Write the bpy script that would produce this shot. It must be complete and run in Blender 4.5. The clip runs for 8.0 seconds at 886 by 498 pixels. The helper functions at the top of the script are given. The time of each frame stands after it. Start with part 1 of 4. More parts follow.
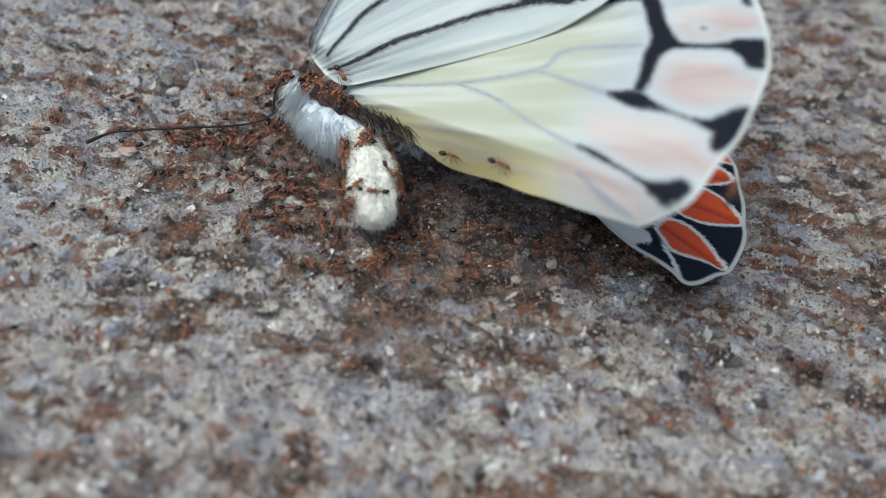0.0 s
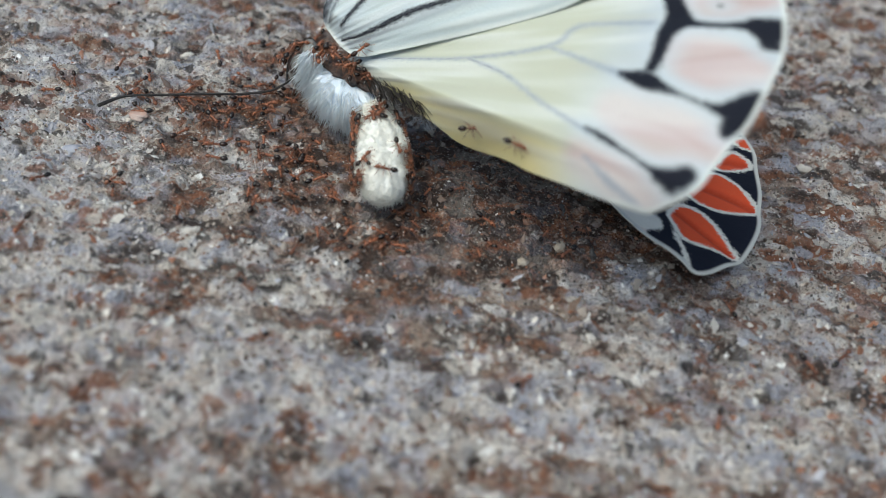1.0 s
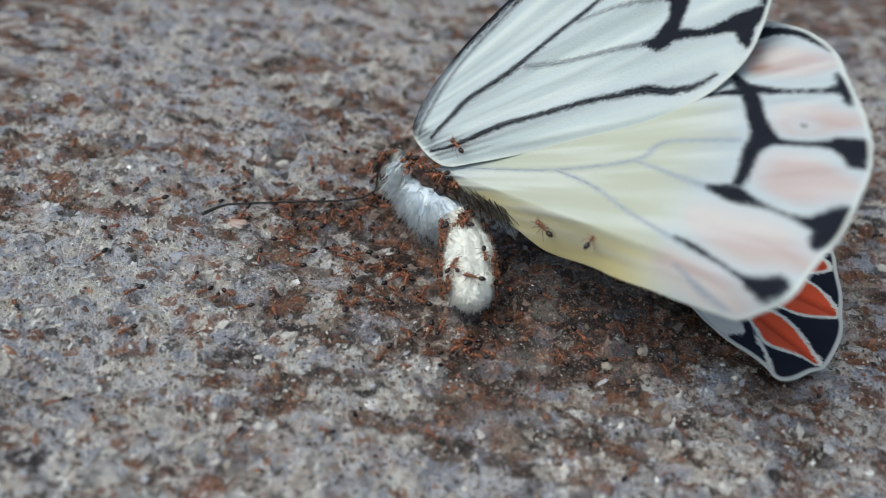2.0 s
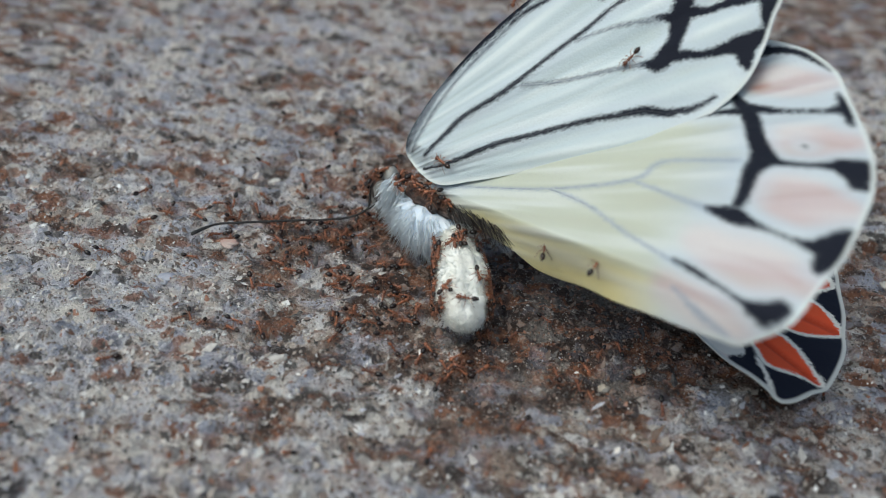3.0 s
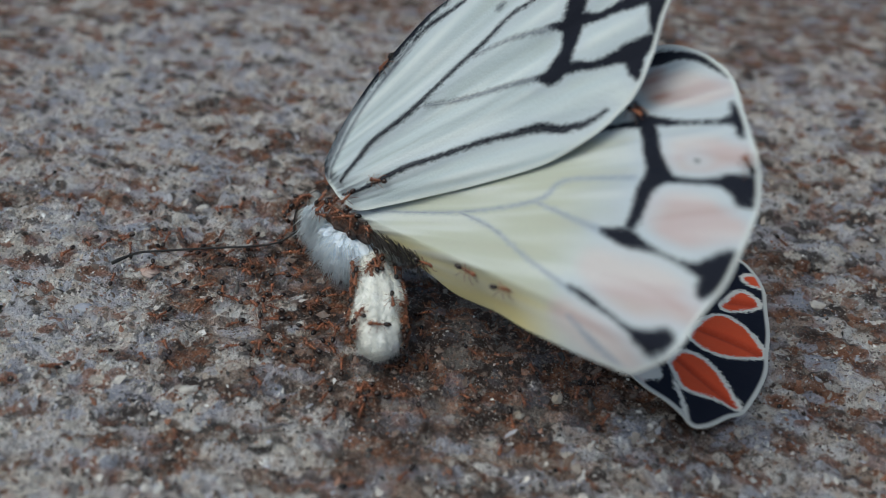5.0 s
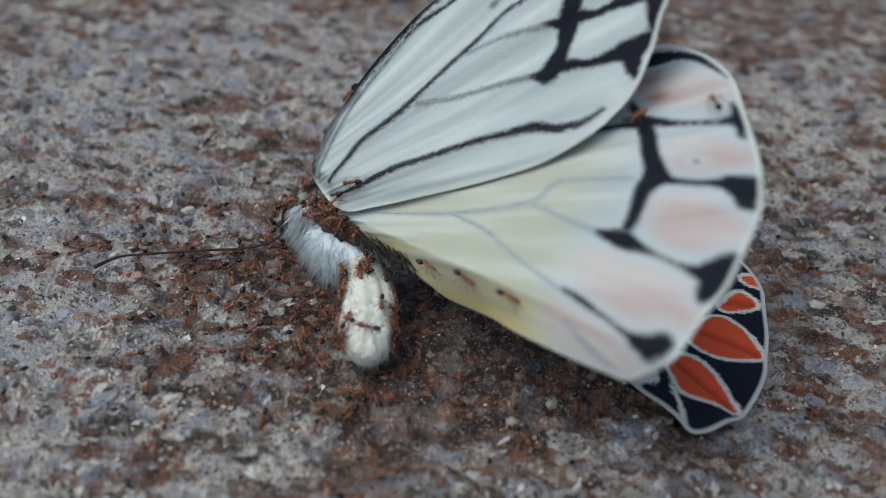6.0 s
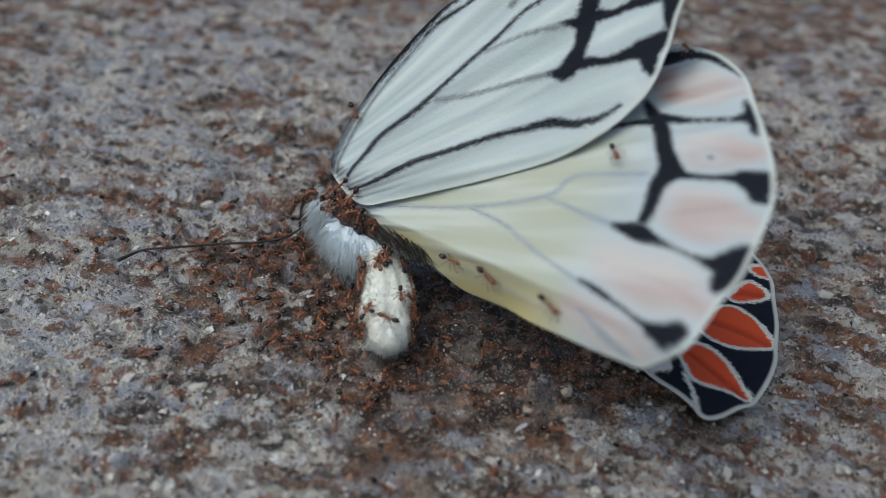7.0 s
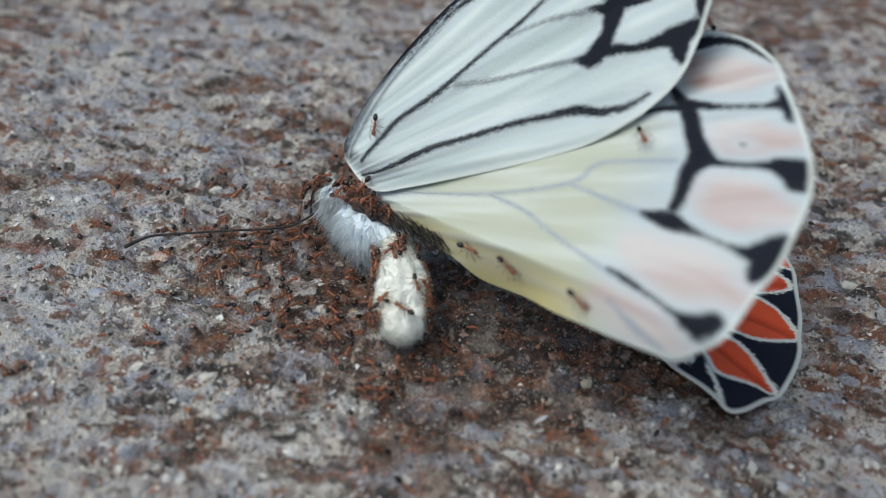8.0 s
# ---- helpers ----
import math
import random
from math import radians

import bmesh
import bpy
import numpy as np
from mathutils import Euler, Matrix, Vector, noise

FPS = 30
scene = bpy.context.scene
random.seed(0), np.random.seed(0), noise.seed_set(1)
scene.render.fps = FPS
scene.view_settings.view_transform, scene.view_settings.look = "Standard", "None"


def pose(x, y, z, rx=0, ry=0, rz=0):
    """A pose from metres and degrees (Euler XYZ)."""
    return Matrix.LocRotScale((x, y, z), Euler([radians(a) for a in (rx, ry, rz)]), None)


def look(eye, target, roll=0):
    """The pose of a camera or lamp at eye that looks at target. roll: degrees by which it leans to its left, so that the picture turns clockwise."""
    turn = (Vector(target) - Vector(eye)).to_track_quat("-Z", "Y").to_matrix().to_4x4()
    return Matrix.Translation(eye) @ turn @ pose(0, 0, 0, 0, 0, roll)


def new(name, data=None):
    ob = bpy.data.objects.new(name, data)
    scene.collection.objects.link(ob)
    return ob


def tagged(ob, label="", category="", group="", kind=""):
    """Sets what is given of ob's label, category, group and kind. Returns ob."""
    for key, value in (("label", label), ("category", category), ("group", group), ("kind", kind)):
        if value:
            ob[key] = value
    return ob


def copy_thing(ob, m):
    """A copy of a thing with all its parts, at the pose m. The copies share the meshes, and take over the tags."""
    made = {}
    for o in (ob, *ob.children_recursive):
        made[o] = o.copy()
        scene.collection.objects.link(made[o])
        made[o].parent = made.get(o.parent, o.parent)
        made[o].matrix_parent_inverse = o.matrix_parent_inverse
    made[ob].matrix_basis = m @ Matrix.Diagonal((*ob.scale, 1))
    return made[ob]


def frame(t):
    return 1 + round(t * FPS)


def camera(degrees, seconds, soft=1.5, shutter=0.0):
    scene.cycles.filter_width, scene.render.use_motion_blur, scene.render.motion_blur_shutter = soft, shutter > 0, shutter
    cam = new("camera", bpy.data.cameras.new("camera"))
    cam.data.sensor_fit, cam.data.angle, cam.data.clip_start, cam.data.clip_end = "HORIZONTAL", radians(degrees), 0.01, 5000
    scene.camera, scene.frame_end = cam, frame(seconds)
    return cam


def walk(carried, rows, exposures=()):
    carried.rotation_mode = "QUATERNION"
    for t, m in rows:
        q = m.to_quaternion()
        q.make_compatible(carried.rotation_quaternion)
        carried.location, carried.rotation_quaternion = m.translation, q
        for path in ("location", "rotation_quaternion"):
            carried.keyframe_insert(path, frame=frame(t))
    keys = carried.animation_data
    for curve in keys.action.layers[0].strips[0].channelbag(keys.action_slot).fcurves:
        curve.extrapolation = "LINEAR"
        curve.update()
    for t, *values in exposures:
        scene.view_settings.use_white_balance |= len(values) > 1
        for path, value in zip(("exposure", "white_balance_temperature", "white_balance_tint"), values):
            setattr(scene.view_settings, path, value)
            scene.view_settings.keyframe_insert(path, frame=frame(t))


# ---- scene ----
MM = 0.001
cam = camera(51.0, 8.0, soft=0.9)
cam.data.dof.use_dof = True
cam.data.dof.focus_distance = 0.0745
cam.data.dof.aperture_fstop = 27.0
# seconds, eye in mm, turn in degrees
PATH = [
    (0, 1.76, 0.03, 43.34, 51.01, -6.24, 5.66),
    (0.2, 1.57, -0.41, 42.74, 50.31, -6.43, 5.56),
    (0.5, -0.02, -1.40, 43.49, 49.95, -6.84, 6.13),
    (0.7, -0.14, -1.00, 42.80, 49.91, -6.94, 7.19),
    (1, 2.85, 1.30, 43.69, 48.66, -7.03, 8.27),
    (1.3, 4.65, 0.34, 46.59, 51.29, -5.65, 9.45),
    (1.5, 2.84, 0.27, 46.17, 51.49, -5.06, 9.87),
    (1.8, 0.65, -0.29, 46.93, 52.03, -4.72, 10.62),
    (2, 0.84, 0.40, 47.34, 52.69, -4.50, 11.26),
    (2.2, 1.56, 1.10, 47.43, 53.35, -4.37, 11.34),
    (3.3, 1.71, 2.10, 46.83, 53.49, -3.96, 11.45),
    (3.5, 2.23, 2.10, 47.50, 53.51, -3.90, 11.46),
    (3.8, 4.18, 2.39, 48.36, 54.12, -3.77, 11.32),
    (4, 6.31, 3.25, 48.22, 54.21, -3.74, 11.22),
    (4.2, 6.03, 3.64, 48.00, 54.15, -3.91, 11.14),
    (4.5, 6.18, 4.45, 47.38, 54.35, -3.88, 10.86),
    (4.8, 7.01, 4.67, 47.65, 54.21, -3.64, 10.81),
    (5, 7.56, 4.35, 47.71, 54.37, -3.42, 10.86),
    (5.2, 7.69, 4.08, 48.00, 54.38, -3.40, 10.81),
    (6.3, 7.51, 6.52, 46.73, 54.09, -3.25, 10.25),
    (6.5, 7.45, 6.06, 46.92, 54.05, -3.18, 10.26),
    (6.8, 7.14, 5.06, 47.52, 54.08, -3.22, 10.24),
    (7, 6.84, 4.50, 47.63, 53.91, -2.95, 10.42),
    (7.2, 6.91, 4.51, 47.71, 53.87, -2.92, 10.47),
    (7.5, 6.57, 5.22, 46.98, 53.83, -2.87, 10.50),
    (7.8, 5.73, 5.75, 46.38, 53.43, -2.96, 10.54),
    (8, 5.42, 5.60, 46.30, 53.32, -3.21, 10.55),
]
walk(cam, [(t, pose(x * MM, y * MM, z * MM, rx, ry, rz)) for t, x, y, z, rx, ry, rz in PATH],
     [(0.0, 0.04, 6050, -2), (0.5, 0.09, 6050, -2), (1.0, 0.11, 6100, -2), (1.5, -0.08, 6050, -2), (3.5, -0.09, 6000, -2), (4.0, -0.38, 5950, -2), (4.5, -0.42, 5950, -2), (6.5, -0.40, 5950, -2), (7.2, -0.41, 5950, -2), (8.0, -0.09, 6000, -2)])

# ---- light: an overcast sky ----
world = bpy.data.worlds.new("overcast_sky")
scene.world = world
world.use_nodes = True
wn = world.node_tree.nodes
sky = wn.new("ShaderNodeTexSky")
sky.sky_type = "NISHITA"
sky.sun_disc = False
sky.sun_elevation, sky.sun_rotation = radians(62), radians(236)
sky.dust_density, sky.ozone_density = 6.0, 1.0
wn["Background"].inputs["Strength"].default_value = 0.125
world.node_tree.links.new(sky.outputs["Color"], wn["Background"].inputs["Color"])
sun_data = bpy.data.lights.new("sun", "SUN")
sun_data.energy, sun_data.angle, sun_data.color = 1.05, radians(65), (1.0, 0.98, 0.95)
sun = new("sun", sun_data)
sun.matrix_world = look((-0.45, -0.28, 1.0), (0, 0.06, 0))
scene.view_settings.exposure = 0.0


# ---- materials ----
class Nodes:
    """Short hand for a node material."""

    def __init__(self, name):
        self.mat = bpy.data.materials.new(name)
        self.mat.use_nodes = True
        self.tree = self.mat.node_tree
        self.bsdf = self.tree.nodes["Principled BSDF"]
        self.out = self.tree.nodes["Material Output"]

    def node(self, kind, **values):
        n = self.tree.nodes.new(kind)
        for key, value in values.items():
            if key == "operation":
                n.operation = value
            elif key == "data_type":
                n.data_type = value
            elif key == "blend_type":
                n.blend_type = value
            elif key == "attribute_name":
                n.attribute_name = value
        return n

    def link(self, a, b):
        if isinstance(a, (int, float)):
            b.default_value = a
        elif isinstance(a, tuple):
            b.default_value = (*a, 1.0) if len(a) == 3 and b.type == "RGBA" else a
        else:
            self.tree.links.new(a, b)

    def math(self, op, a, b=0.0, c=None):
        n = self.node("ShaderNodeMath", operation=op)
        self.link(a, n.inputs[0])
        self.link(b, n.inputs[1])
        if c is not None:
            self.link(c, n.inputs[2])
        return n.outputs[0]

    def ramp(self, x, lo, hi, a=0.0, b=1.0):
        n = self.node("ShaderNodeMapRange")
        n.interpolation_type = "SMOOTHSTEP"
        self.link(x, n.inputs[0])
        for i, v in enumerate((lo, hi, a, b)):
            n.inputs[1 + i].default_value = v
        return n.outputs[0]

    def mix(self, f, a, b, blend="MIX"):
        n = self.node("ShaderNodeMix", data_type="RGBA", blend_type=blend)
        self.link(f, n.inputs[0])
        self.link(a, n.inputs[6])
        self.link(b, n.inputs[7])
        return n.outputs[2]

    def noise(self, scale, detail=4.0, rough=0.6, at=None, out=0):
        n = self.node("ShaderNodeTexNoise")
        n.inputs["Scale"].default_value = scale
        n.inputs["Detail"].default_value = detail
        n.inputs["Roughness"].default_value = rough
        self.link(at or self.place(), n.inputs["Vector"])
        return n.outputs[out]

    def cells(self, scale, at):
        """Random value and distance from the centre of irregular cells."""
        n = self.node("ShaderNodeTexVoronoi")
        n.inputs["Scale"].default_value = scale
        self.link(at, n.inputs["Vector"])
        s = self.node("ShaderNodeSeparateColor")
        self.link(n.outputs["Color"], s.inputs[0])
        return s.outputs[0], s.outputs[1], n.outputs["Distance"]

    def place(self):
        return self.node("ShaderNodeTexCoord").outputs["Object"]

    def stretched(self, vector, sx, sy, sz):
        n = self.node("ShaderNodeMapping")
        self.link(vector, n.inputs[0])
        n.inputs["Scale"].default_value = (sx, sy, sz)
        return n.outputs[0]

    def attribute(self, name):
        n = self.node("ShaderNodeAttribute", attribute_name=name)
        s = self.node("ShaderNodeSeparateColor")
        self.link(n.outputs["Color"], s.inputs[0])
        return s.outputs

    def bump(self, height, strength, distance):
        n = self.node("ShaderNodeBump")
        self.link(height, n.inputs["Height"])
        n.inputs["Strength"].default_value = strength
        n.inputs["Distance"].default_value = distance
        self.link(n.outputs[0], self.bsdf.inputs["Normal"])

    def paint(self, colour, rough=0.8, spec=0.3, metal=0.0):
        self.link(colour, self.bsdf.inputs["Base Color"])
        self.link(rough, self.bsdf.inputs["Roughness"])
        self.link(spec, self.bsdf.inputs["Specular IOR Level"])
        self.link(metal, self.bsdf.inputs["Metallic"])
        return self.mat

    def thin(self, colour, amount):
        """Lets part of the light shine through a thin sheet."""
        t = self.node("ShaderNodeBsdfTranslucent")
        self.link(colour, t.inputs[0])
        m = self.node("ShaderNodeMixShader")
        m.inputs[0].default_value = amount
        self.link(self.bsdf.outputs[0], m.inputs[1])
        self.link(t.outputs[0], m.inputs[2])
        self.link(m.outputs[0], self.out.inputs[0])


def ground_material():
    n = Nodes("weathered_concrete")
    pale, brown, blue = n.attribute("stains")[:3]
    flat = n.stretched(n.place(), 0.62, 1.0, 1.0)
    mid = n.noise(480.0, 5.0, 0.66, flat)
    fine = n.noise(1900.0, 4.0, 0.75)
    grit = n.noise(5200.0, 2.0, 0.6)
    lime = n.noise(640.0, 4.0, 0.62, n.stretched(n.place(), 0.7, 1.0, 1.0))
    c = n.mix(n.ramp(mid, 0.42, 0.58), (0.115, 0.072, 0.054), (0.43, 0.34, 0.28))
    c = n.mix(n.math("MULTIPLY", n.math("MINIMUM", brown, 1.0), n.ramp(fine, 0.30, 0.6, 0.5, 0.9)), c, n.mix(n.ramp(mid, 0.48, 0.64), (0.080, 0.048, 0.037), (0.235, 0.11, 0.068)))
    # near-black brown: shade under the wing beside the abdomen, put into the colour
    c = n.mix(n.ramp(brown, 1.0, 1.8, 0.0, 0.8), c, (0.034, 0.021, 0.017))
    rust = n.noise(520.0, 4.0, 0.6, n.stretched(n.place(), 0.7, 1.2, 1.0))
    c = n.mix(n.ramp(rust, 0.50, 0.57, 0.0, 0.85), c, n.mix(n.ramp(fine, 0.4, 0.6), (0.17, 0.068, 0.04), (0.34, 0.155, 0.08)))
    crust = n.ramp(n.math("ADD", pale, n.math("MULTIPLY", n.math("SUBTRACT", lime, 0.5), 3.2)), 0.34, 0.72)
    c = n.mix(n.math("MULTIPLY", crust, n.ramp(fine, 0.34, 0.52, 0.45, 0.95)), c, n.mix(n.ramp(n.noise(900.0, 3.0, 0.6, None, 0), 0.42, 0.6), (0.84, 0.81, 0.79), (0.66, 0.57, 0.50)))
    c = n.mix(n.math("MULTIPLY", blue, n.ramp(mid, 0.38, 0.54, 0.1, 0.8)), c, (0.60, 0.60, 0.67))
    warp = n.node("ShaderNodeVectorMath", operation="ADD")
    n.link(n.stretched(n.place(), 0.75, 1.0, 1.0), warp.inputs[0])
    n.link(n.stretched(n.noise(1500.0, 3.0, 0.6, None, 1), 0.0011, 0.0011, 0.0), warp.inputs[1])
    for scale, share in ((430.0, 0.9), (900.0, 0.85)):
        pick, tone, away = n.cells(scale, warp.outputs[0])
        body = n.math("MULTIPLY", n.ramp(away, 0.66, 0.42), n.math("MULTIPLY", n.ramp(tone, 0.1, 0.6, 0.4, share), n.ramp(brown, 0.3, 1.2, 1.0, 0.25)))
        stone = n.mix(n.ramp(pick, 0.15, 0.16), (0.045, 0.034, 0.03), c)
        stone = n.mix(n.ramp(pick, 0.56, 0.57), stone, (0.29, 0.125, 0.07))
        stone = n.mix(n.ramp(pick, 0.71, 0.72), stone, (0.44, 0.455, 0.54))
        stone = n.mix(n.ramp(pick, 0.83, 0.84), stone, (0.74, 0.69, 0.63))
        c = n.mix(body, c, stone)
    c = n.mix(n.ramp(fine, 0.58, 0.68, 0.0, 0.45), c, (0.70, 0.66, 0.62))
    c = n.mix(n.ramp(fine, 0.44, 0.36, 0.0, 0.7), c, (0.05, 0.036, 0.030))
    c = n.mix(n.ramp(grit, 0.60, 0.70, 0.0, 0.3), c, (0.03, 0.026, 0.026))
    c = n.mix(n.ramp(grit, 0.36, 0.29, 0.0, 0.7), c, (0.78, 0.76, 0.74))
    n.bump(n.math("ADD", n.math("MULTIPLY", fine, 0.85), n.math("ADD", n.math("MULTIPLY", grit, 0.4), n.math("MULTIPLY", crust, 0.35))), 1.0, 0.0011)
    return n.paint(c, n.ramp(mid, 0.3, 0.7, 0.9, 0.5), 0.4)


def grain_material():
    n = Nodes("sand_grains")
    tint = n.node("ShaderNodeAttribute", attribute_name="tint").outputs["Color"]
    r = n.node("ShaderNodeNewGeometry").outputs["Random Per Island"]
    fine = n.noise(2500.0, 3.0)
    c = n.mix(n.ramp(fine, 0.35, 0.7, 0.0, 0.45), tint, (0.25, 0.235, 0.22))
    return n.paint(c, n.ramp(r, 0.75, 1.0, 0.75, 0.2), 0.5)


def pebble_material(name, base, other):
    n = Nodes(name)
    a = n.noise(700.0, 4.0)
    b = n.noise(2600.0, 3.0)
    c = n.mix(n.ramp(a, 0.35, 0.65), base, other)
    c = n.mix(n.ramp(b, 0.55, 0.72, 0.0, 0.5), c, (0.12, 0.10, 0.09))
    n.bump(b, 0.6, 0.0001)
    return n.paint(c, 0.75, 0.35)


def fuzzy(n, field, width, at, ragged=0.5):
    """Edge of a patch of scales: a field in mm, broken up by rows of scales that point outward."""
    rows = n.noise(1.0, 2.0, 0.6, n.stretched(n.node("ShaderNodeUVMap").outputs[0], 330.0, 46.0, 1.0))
    f = n.math("ADD", field, n.math("MULTIPLY", n.math("SUBTRACT", n.noise(6500.0, 3.0, 0.7, at), 0.5), 0.55))
    f = n.math("ADD", f, n.math("MULTIPLY", n.math("SUBTRACT", rows, 0.5), ragged))
    return n.ramp(f, width, -width)


def wing_material(name, ground_colour, basal_colour, vein_colour, sheer, shade, lit_ridge):
    """Upper side: chalky scales, dark scaled veins and marks, and a rosy bloom on the outer cells."""
    n = Nodes(name)
    at = n.place()
    dark, grey, pink = n.attribute("marks")[:3]
    basal, edge, inner = n.attribute("zones")[:3]
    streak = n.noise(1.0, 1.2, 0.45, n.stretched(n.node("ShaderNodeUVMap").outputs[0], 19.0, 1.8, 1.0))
    speck = n.noise(5200.0, 2.0, 0.6, at)
    brown = n.node("ShaderNodeAttribute", attribute_name="marks").outputs["Alpha"]
    crease = n.node("ShaderNodeAttribute", attribute_name="zones").outputs["Alpha"]
    c = n.mix(basal, ground_colour, basal_colour)
    c = n.mix(inner, c, (0.80, 0.71, 0.36))
    c = n.mix(n.ramp(pink, 0.35, -0.75, 0.0, 0.92), c, (0.61, 0.495, 0.49))
    # creases of the outer cells, drawn only in the colour as darker rosy lines
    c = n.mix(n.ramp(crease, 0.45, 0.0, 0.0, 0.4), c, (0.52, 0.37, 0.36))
    c = n.mix(n.ramp(brown, 0.5, -0.3, 0.0, 0.75), c, (0.40, 0.21, 0.16))
    # streaks paint the pleats' light and shade: pale ridges, duller yellowish troughs
    c = n.mix(n.ramp(streak, 0.44, 0.66, 0.0, 0.6), c, n.mix(0.8, c, lit_ridge))
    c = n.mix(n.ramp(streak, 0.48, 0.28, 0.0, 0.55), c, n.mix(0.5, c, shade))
    c = n.mix(n.ramp(dark, 1.3, 0.1, 0.0, 0.6), c, (0.60, 0.66, 0.71))
    c = n.mix(n.ramp(speck, 0.5, 0.8, 0.0, 0.18), c, (0.45, 0.47, 0.5))
    c = n.mix(n.math("MULTIPLY", fuzzy(n, grey, 0.24, at), 0.85), c, vein_colour)
    c = n.mix(fuzzy(n, n.math("SUBTRACT", dark, 0.06), 0.18, at), c, (0.014, 0.016, 0.026))
    c = n.mix(n.ramp(edge, 0.42, 0.12, 0.0, 0.85), c, (0.74, 0.77, 0.75))
    n.bump(n.math("ADD", n.math("MULTIPLY", streak, 0.9), n.math("MULTIPLY", speck, 0.08)), 0.8, 0.0007)
    n.paint(c, 0.7, 0.12)
    n.thin(c, sheer)
    return n.mat


def far_wing_material():
    """Under side: yellow base, black outer cells that hold red spots rimmed in white."""
    n = Nodes("wing_underside_scales")
    at = n.place()
    red, black, rim = n.attribute("marks")[:3]
    vein = n.node("ShaderNodeAttribute", attribute_name="marks").outputs["Alpha"]
    basal, edge, fold = n.attribute("zones")[:3]
    speck = n.noise(5200.0, 2.0, 0.6, at)
    streak = n.noise(1.0, 1.2, 0.45, n.stretched(n.node("ShaderNodeUVMap").outputs[0], 30.0, 2.2, 1.0))
    yellow = n.mix(n.ramp(streak, 0.3, 0.7), (0.66, 0.54, 0.20), (0.74, 0.66, 0.36))
    c = n.mix(basal, (0.72, 0.64, 0.60), yellow)
    c = n.mix(fuzzy(n, black, 0.15, at), c, (0.012, 0.014, 0.026))
    c = n.mix(fuzzy(n, rim, 0.08, at, 0.8), c, (0.80, 0.78, 0.72))
    # darker red along the folds puts their shade into the colour
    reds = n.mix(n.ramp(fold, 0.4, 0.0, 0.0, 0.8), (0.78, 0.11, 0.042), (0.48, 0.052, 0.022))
    reds = n.mix(n.ramp(speck, 0.45, 0.75, 0.0, 0.25), reds, (0.75, 0.16, 0.07))
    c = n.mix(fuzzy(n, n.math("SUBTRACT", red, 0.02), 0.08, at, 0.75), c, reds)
    c = n.mix(fuzzy(n, vein, 0.1, at, 0.2), c, (0.012, 0.014, 0.026))
    c = n.mix(n.ramp(edge, 0.44, 0.2), c, (0.66, 0.66, 0.62))
    n.bump(n.math("ADD", n.math("MULTIPLY", streak, 0.8), n.math("MULTIPLY", speck, 0.3)), 0.5, 0.0002)
    n.paint(c, 0.7, 0.12)
    n.thin(c, 0.15)
    return n.mat


def plain(name, a, b, scale, rough, spec=0.4, bump=0.0001):
    n = Nodes(name)
    x = n.noise(scale, 4.0)
    y = n.noise(scale * 5, 2.0)
    c = n.mix(n.ramp(x, 0.35, 0.68), a, b)
    n.bump(y, 0.6, bump)
    return n.paint(c, rough, spec)


def fur_material(name, a, b):
    n = Nodes(name)
    r = n.node("ShaderNodeNewGeometry").outputs["Random Per Island"]
    c = n.mix(r, a, b)
    n.paint(c, 0.65, 0.12)
    n.thin(c, 0.55)
    return n.mat


def ant_material(name, a, b, rough):
    n = Nodes(name)
    r = n.node("ShaderNodeObjectInfo").outputs["Random"]
    c = n.mix(r, a, b)
    n.bump(n.noise(9000.0, 2.0), 0.3, 0.00003)
    return n.paint(c, rough, 0.5)


M_GROUND = ground_material()
M_GRAIN = grain_material()
M_PALE = pebble_material("pale_stone", (0.55, 0.53, 0.49), (0.42, 0.37, 0.33))
M_BEIGE = pebble_material("beige_stone", (0.36, 0.31, 0.25), (0.46, 0.41, 0.35))
M_BLUE = pebble_material("blue_grey_stone", (0.30, 0.31, 0.37), (0.42, 0.43, 0.48))
M_PINK = pebble_material("rosy_stone", (0.42, 0.27, 0.22), (0.50, 0.40, 0.36))
M_DARK = pebble_material("dark_stone", (0.05, 0.05, 0.06), (0.11, 0.10, 0.10))
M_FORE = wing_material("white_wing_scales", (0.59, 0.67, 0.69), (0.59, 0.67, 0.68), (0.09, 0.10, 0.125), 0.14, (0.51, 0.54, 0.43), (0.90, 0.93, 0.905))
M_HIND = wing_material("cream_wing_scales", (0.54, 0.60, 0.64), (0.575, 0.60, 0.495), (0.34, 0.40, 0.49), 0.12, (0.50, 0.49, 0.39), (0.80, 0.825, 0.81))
M_FAR = far_wing_material()
M_VEIN = plain("wing_vein", (0.30, 0.33, 0.38), (0.50, 0.53, 0.56), 900.0, 0.6)
M_DARK_VEIN = plain("dark_wing_vein", (0.02, 0.022, 0.03), (0.07, 0.075, 0.09), 2400.0, 0.6)
M_GREY = plain("grey_body_skin", (0.70, 0.79, 0.90), (0.84, 0.89, 0.94), 600.0, 0.8)
M_SKIN = plain("dark_body_skin", (0.025, 0.02, 0.02), (0.10, 0.07, 0.06), 500.0, 0.6)
M_ABDOMEN = plain("white_scaled_abdomen", (0.92, 0.92, 0.88), (0.82, 0.80, 0.73), 420.0, 0.85, 0.2, 0.0003)
M_FUR = fur_material("blue_white_fur", (0.87, 0.93, 0.98), (0.96, 0.98, 0.99))
M_DOWN = fur_material("white_down", (0.82, 0.83, 0.78), (0.93, 0.93, 0.90))
M_BROWN_HAIR = fur_material("brown_hair", (0.03, 0.026, 0.024), (0.24, 0.22, 0.20))
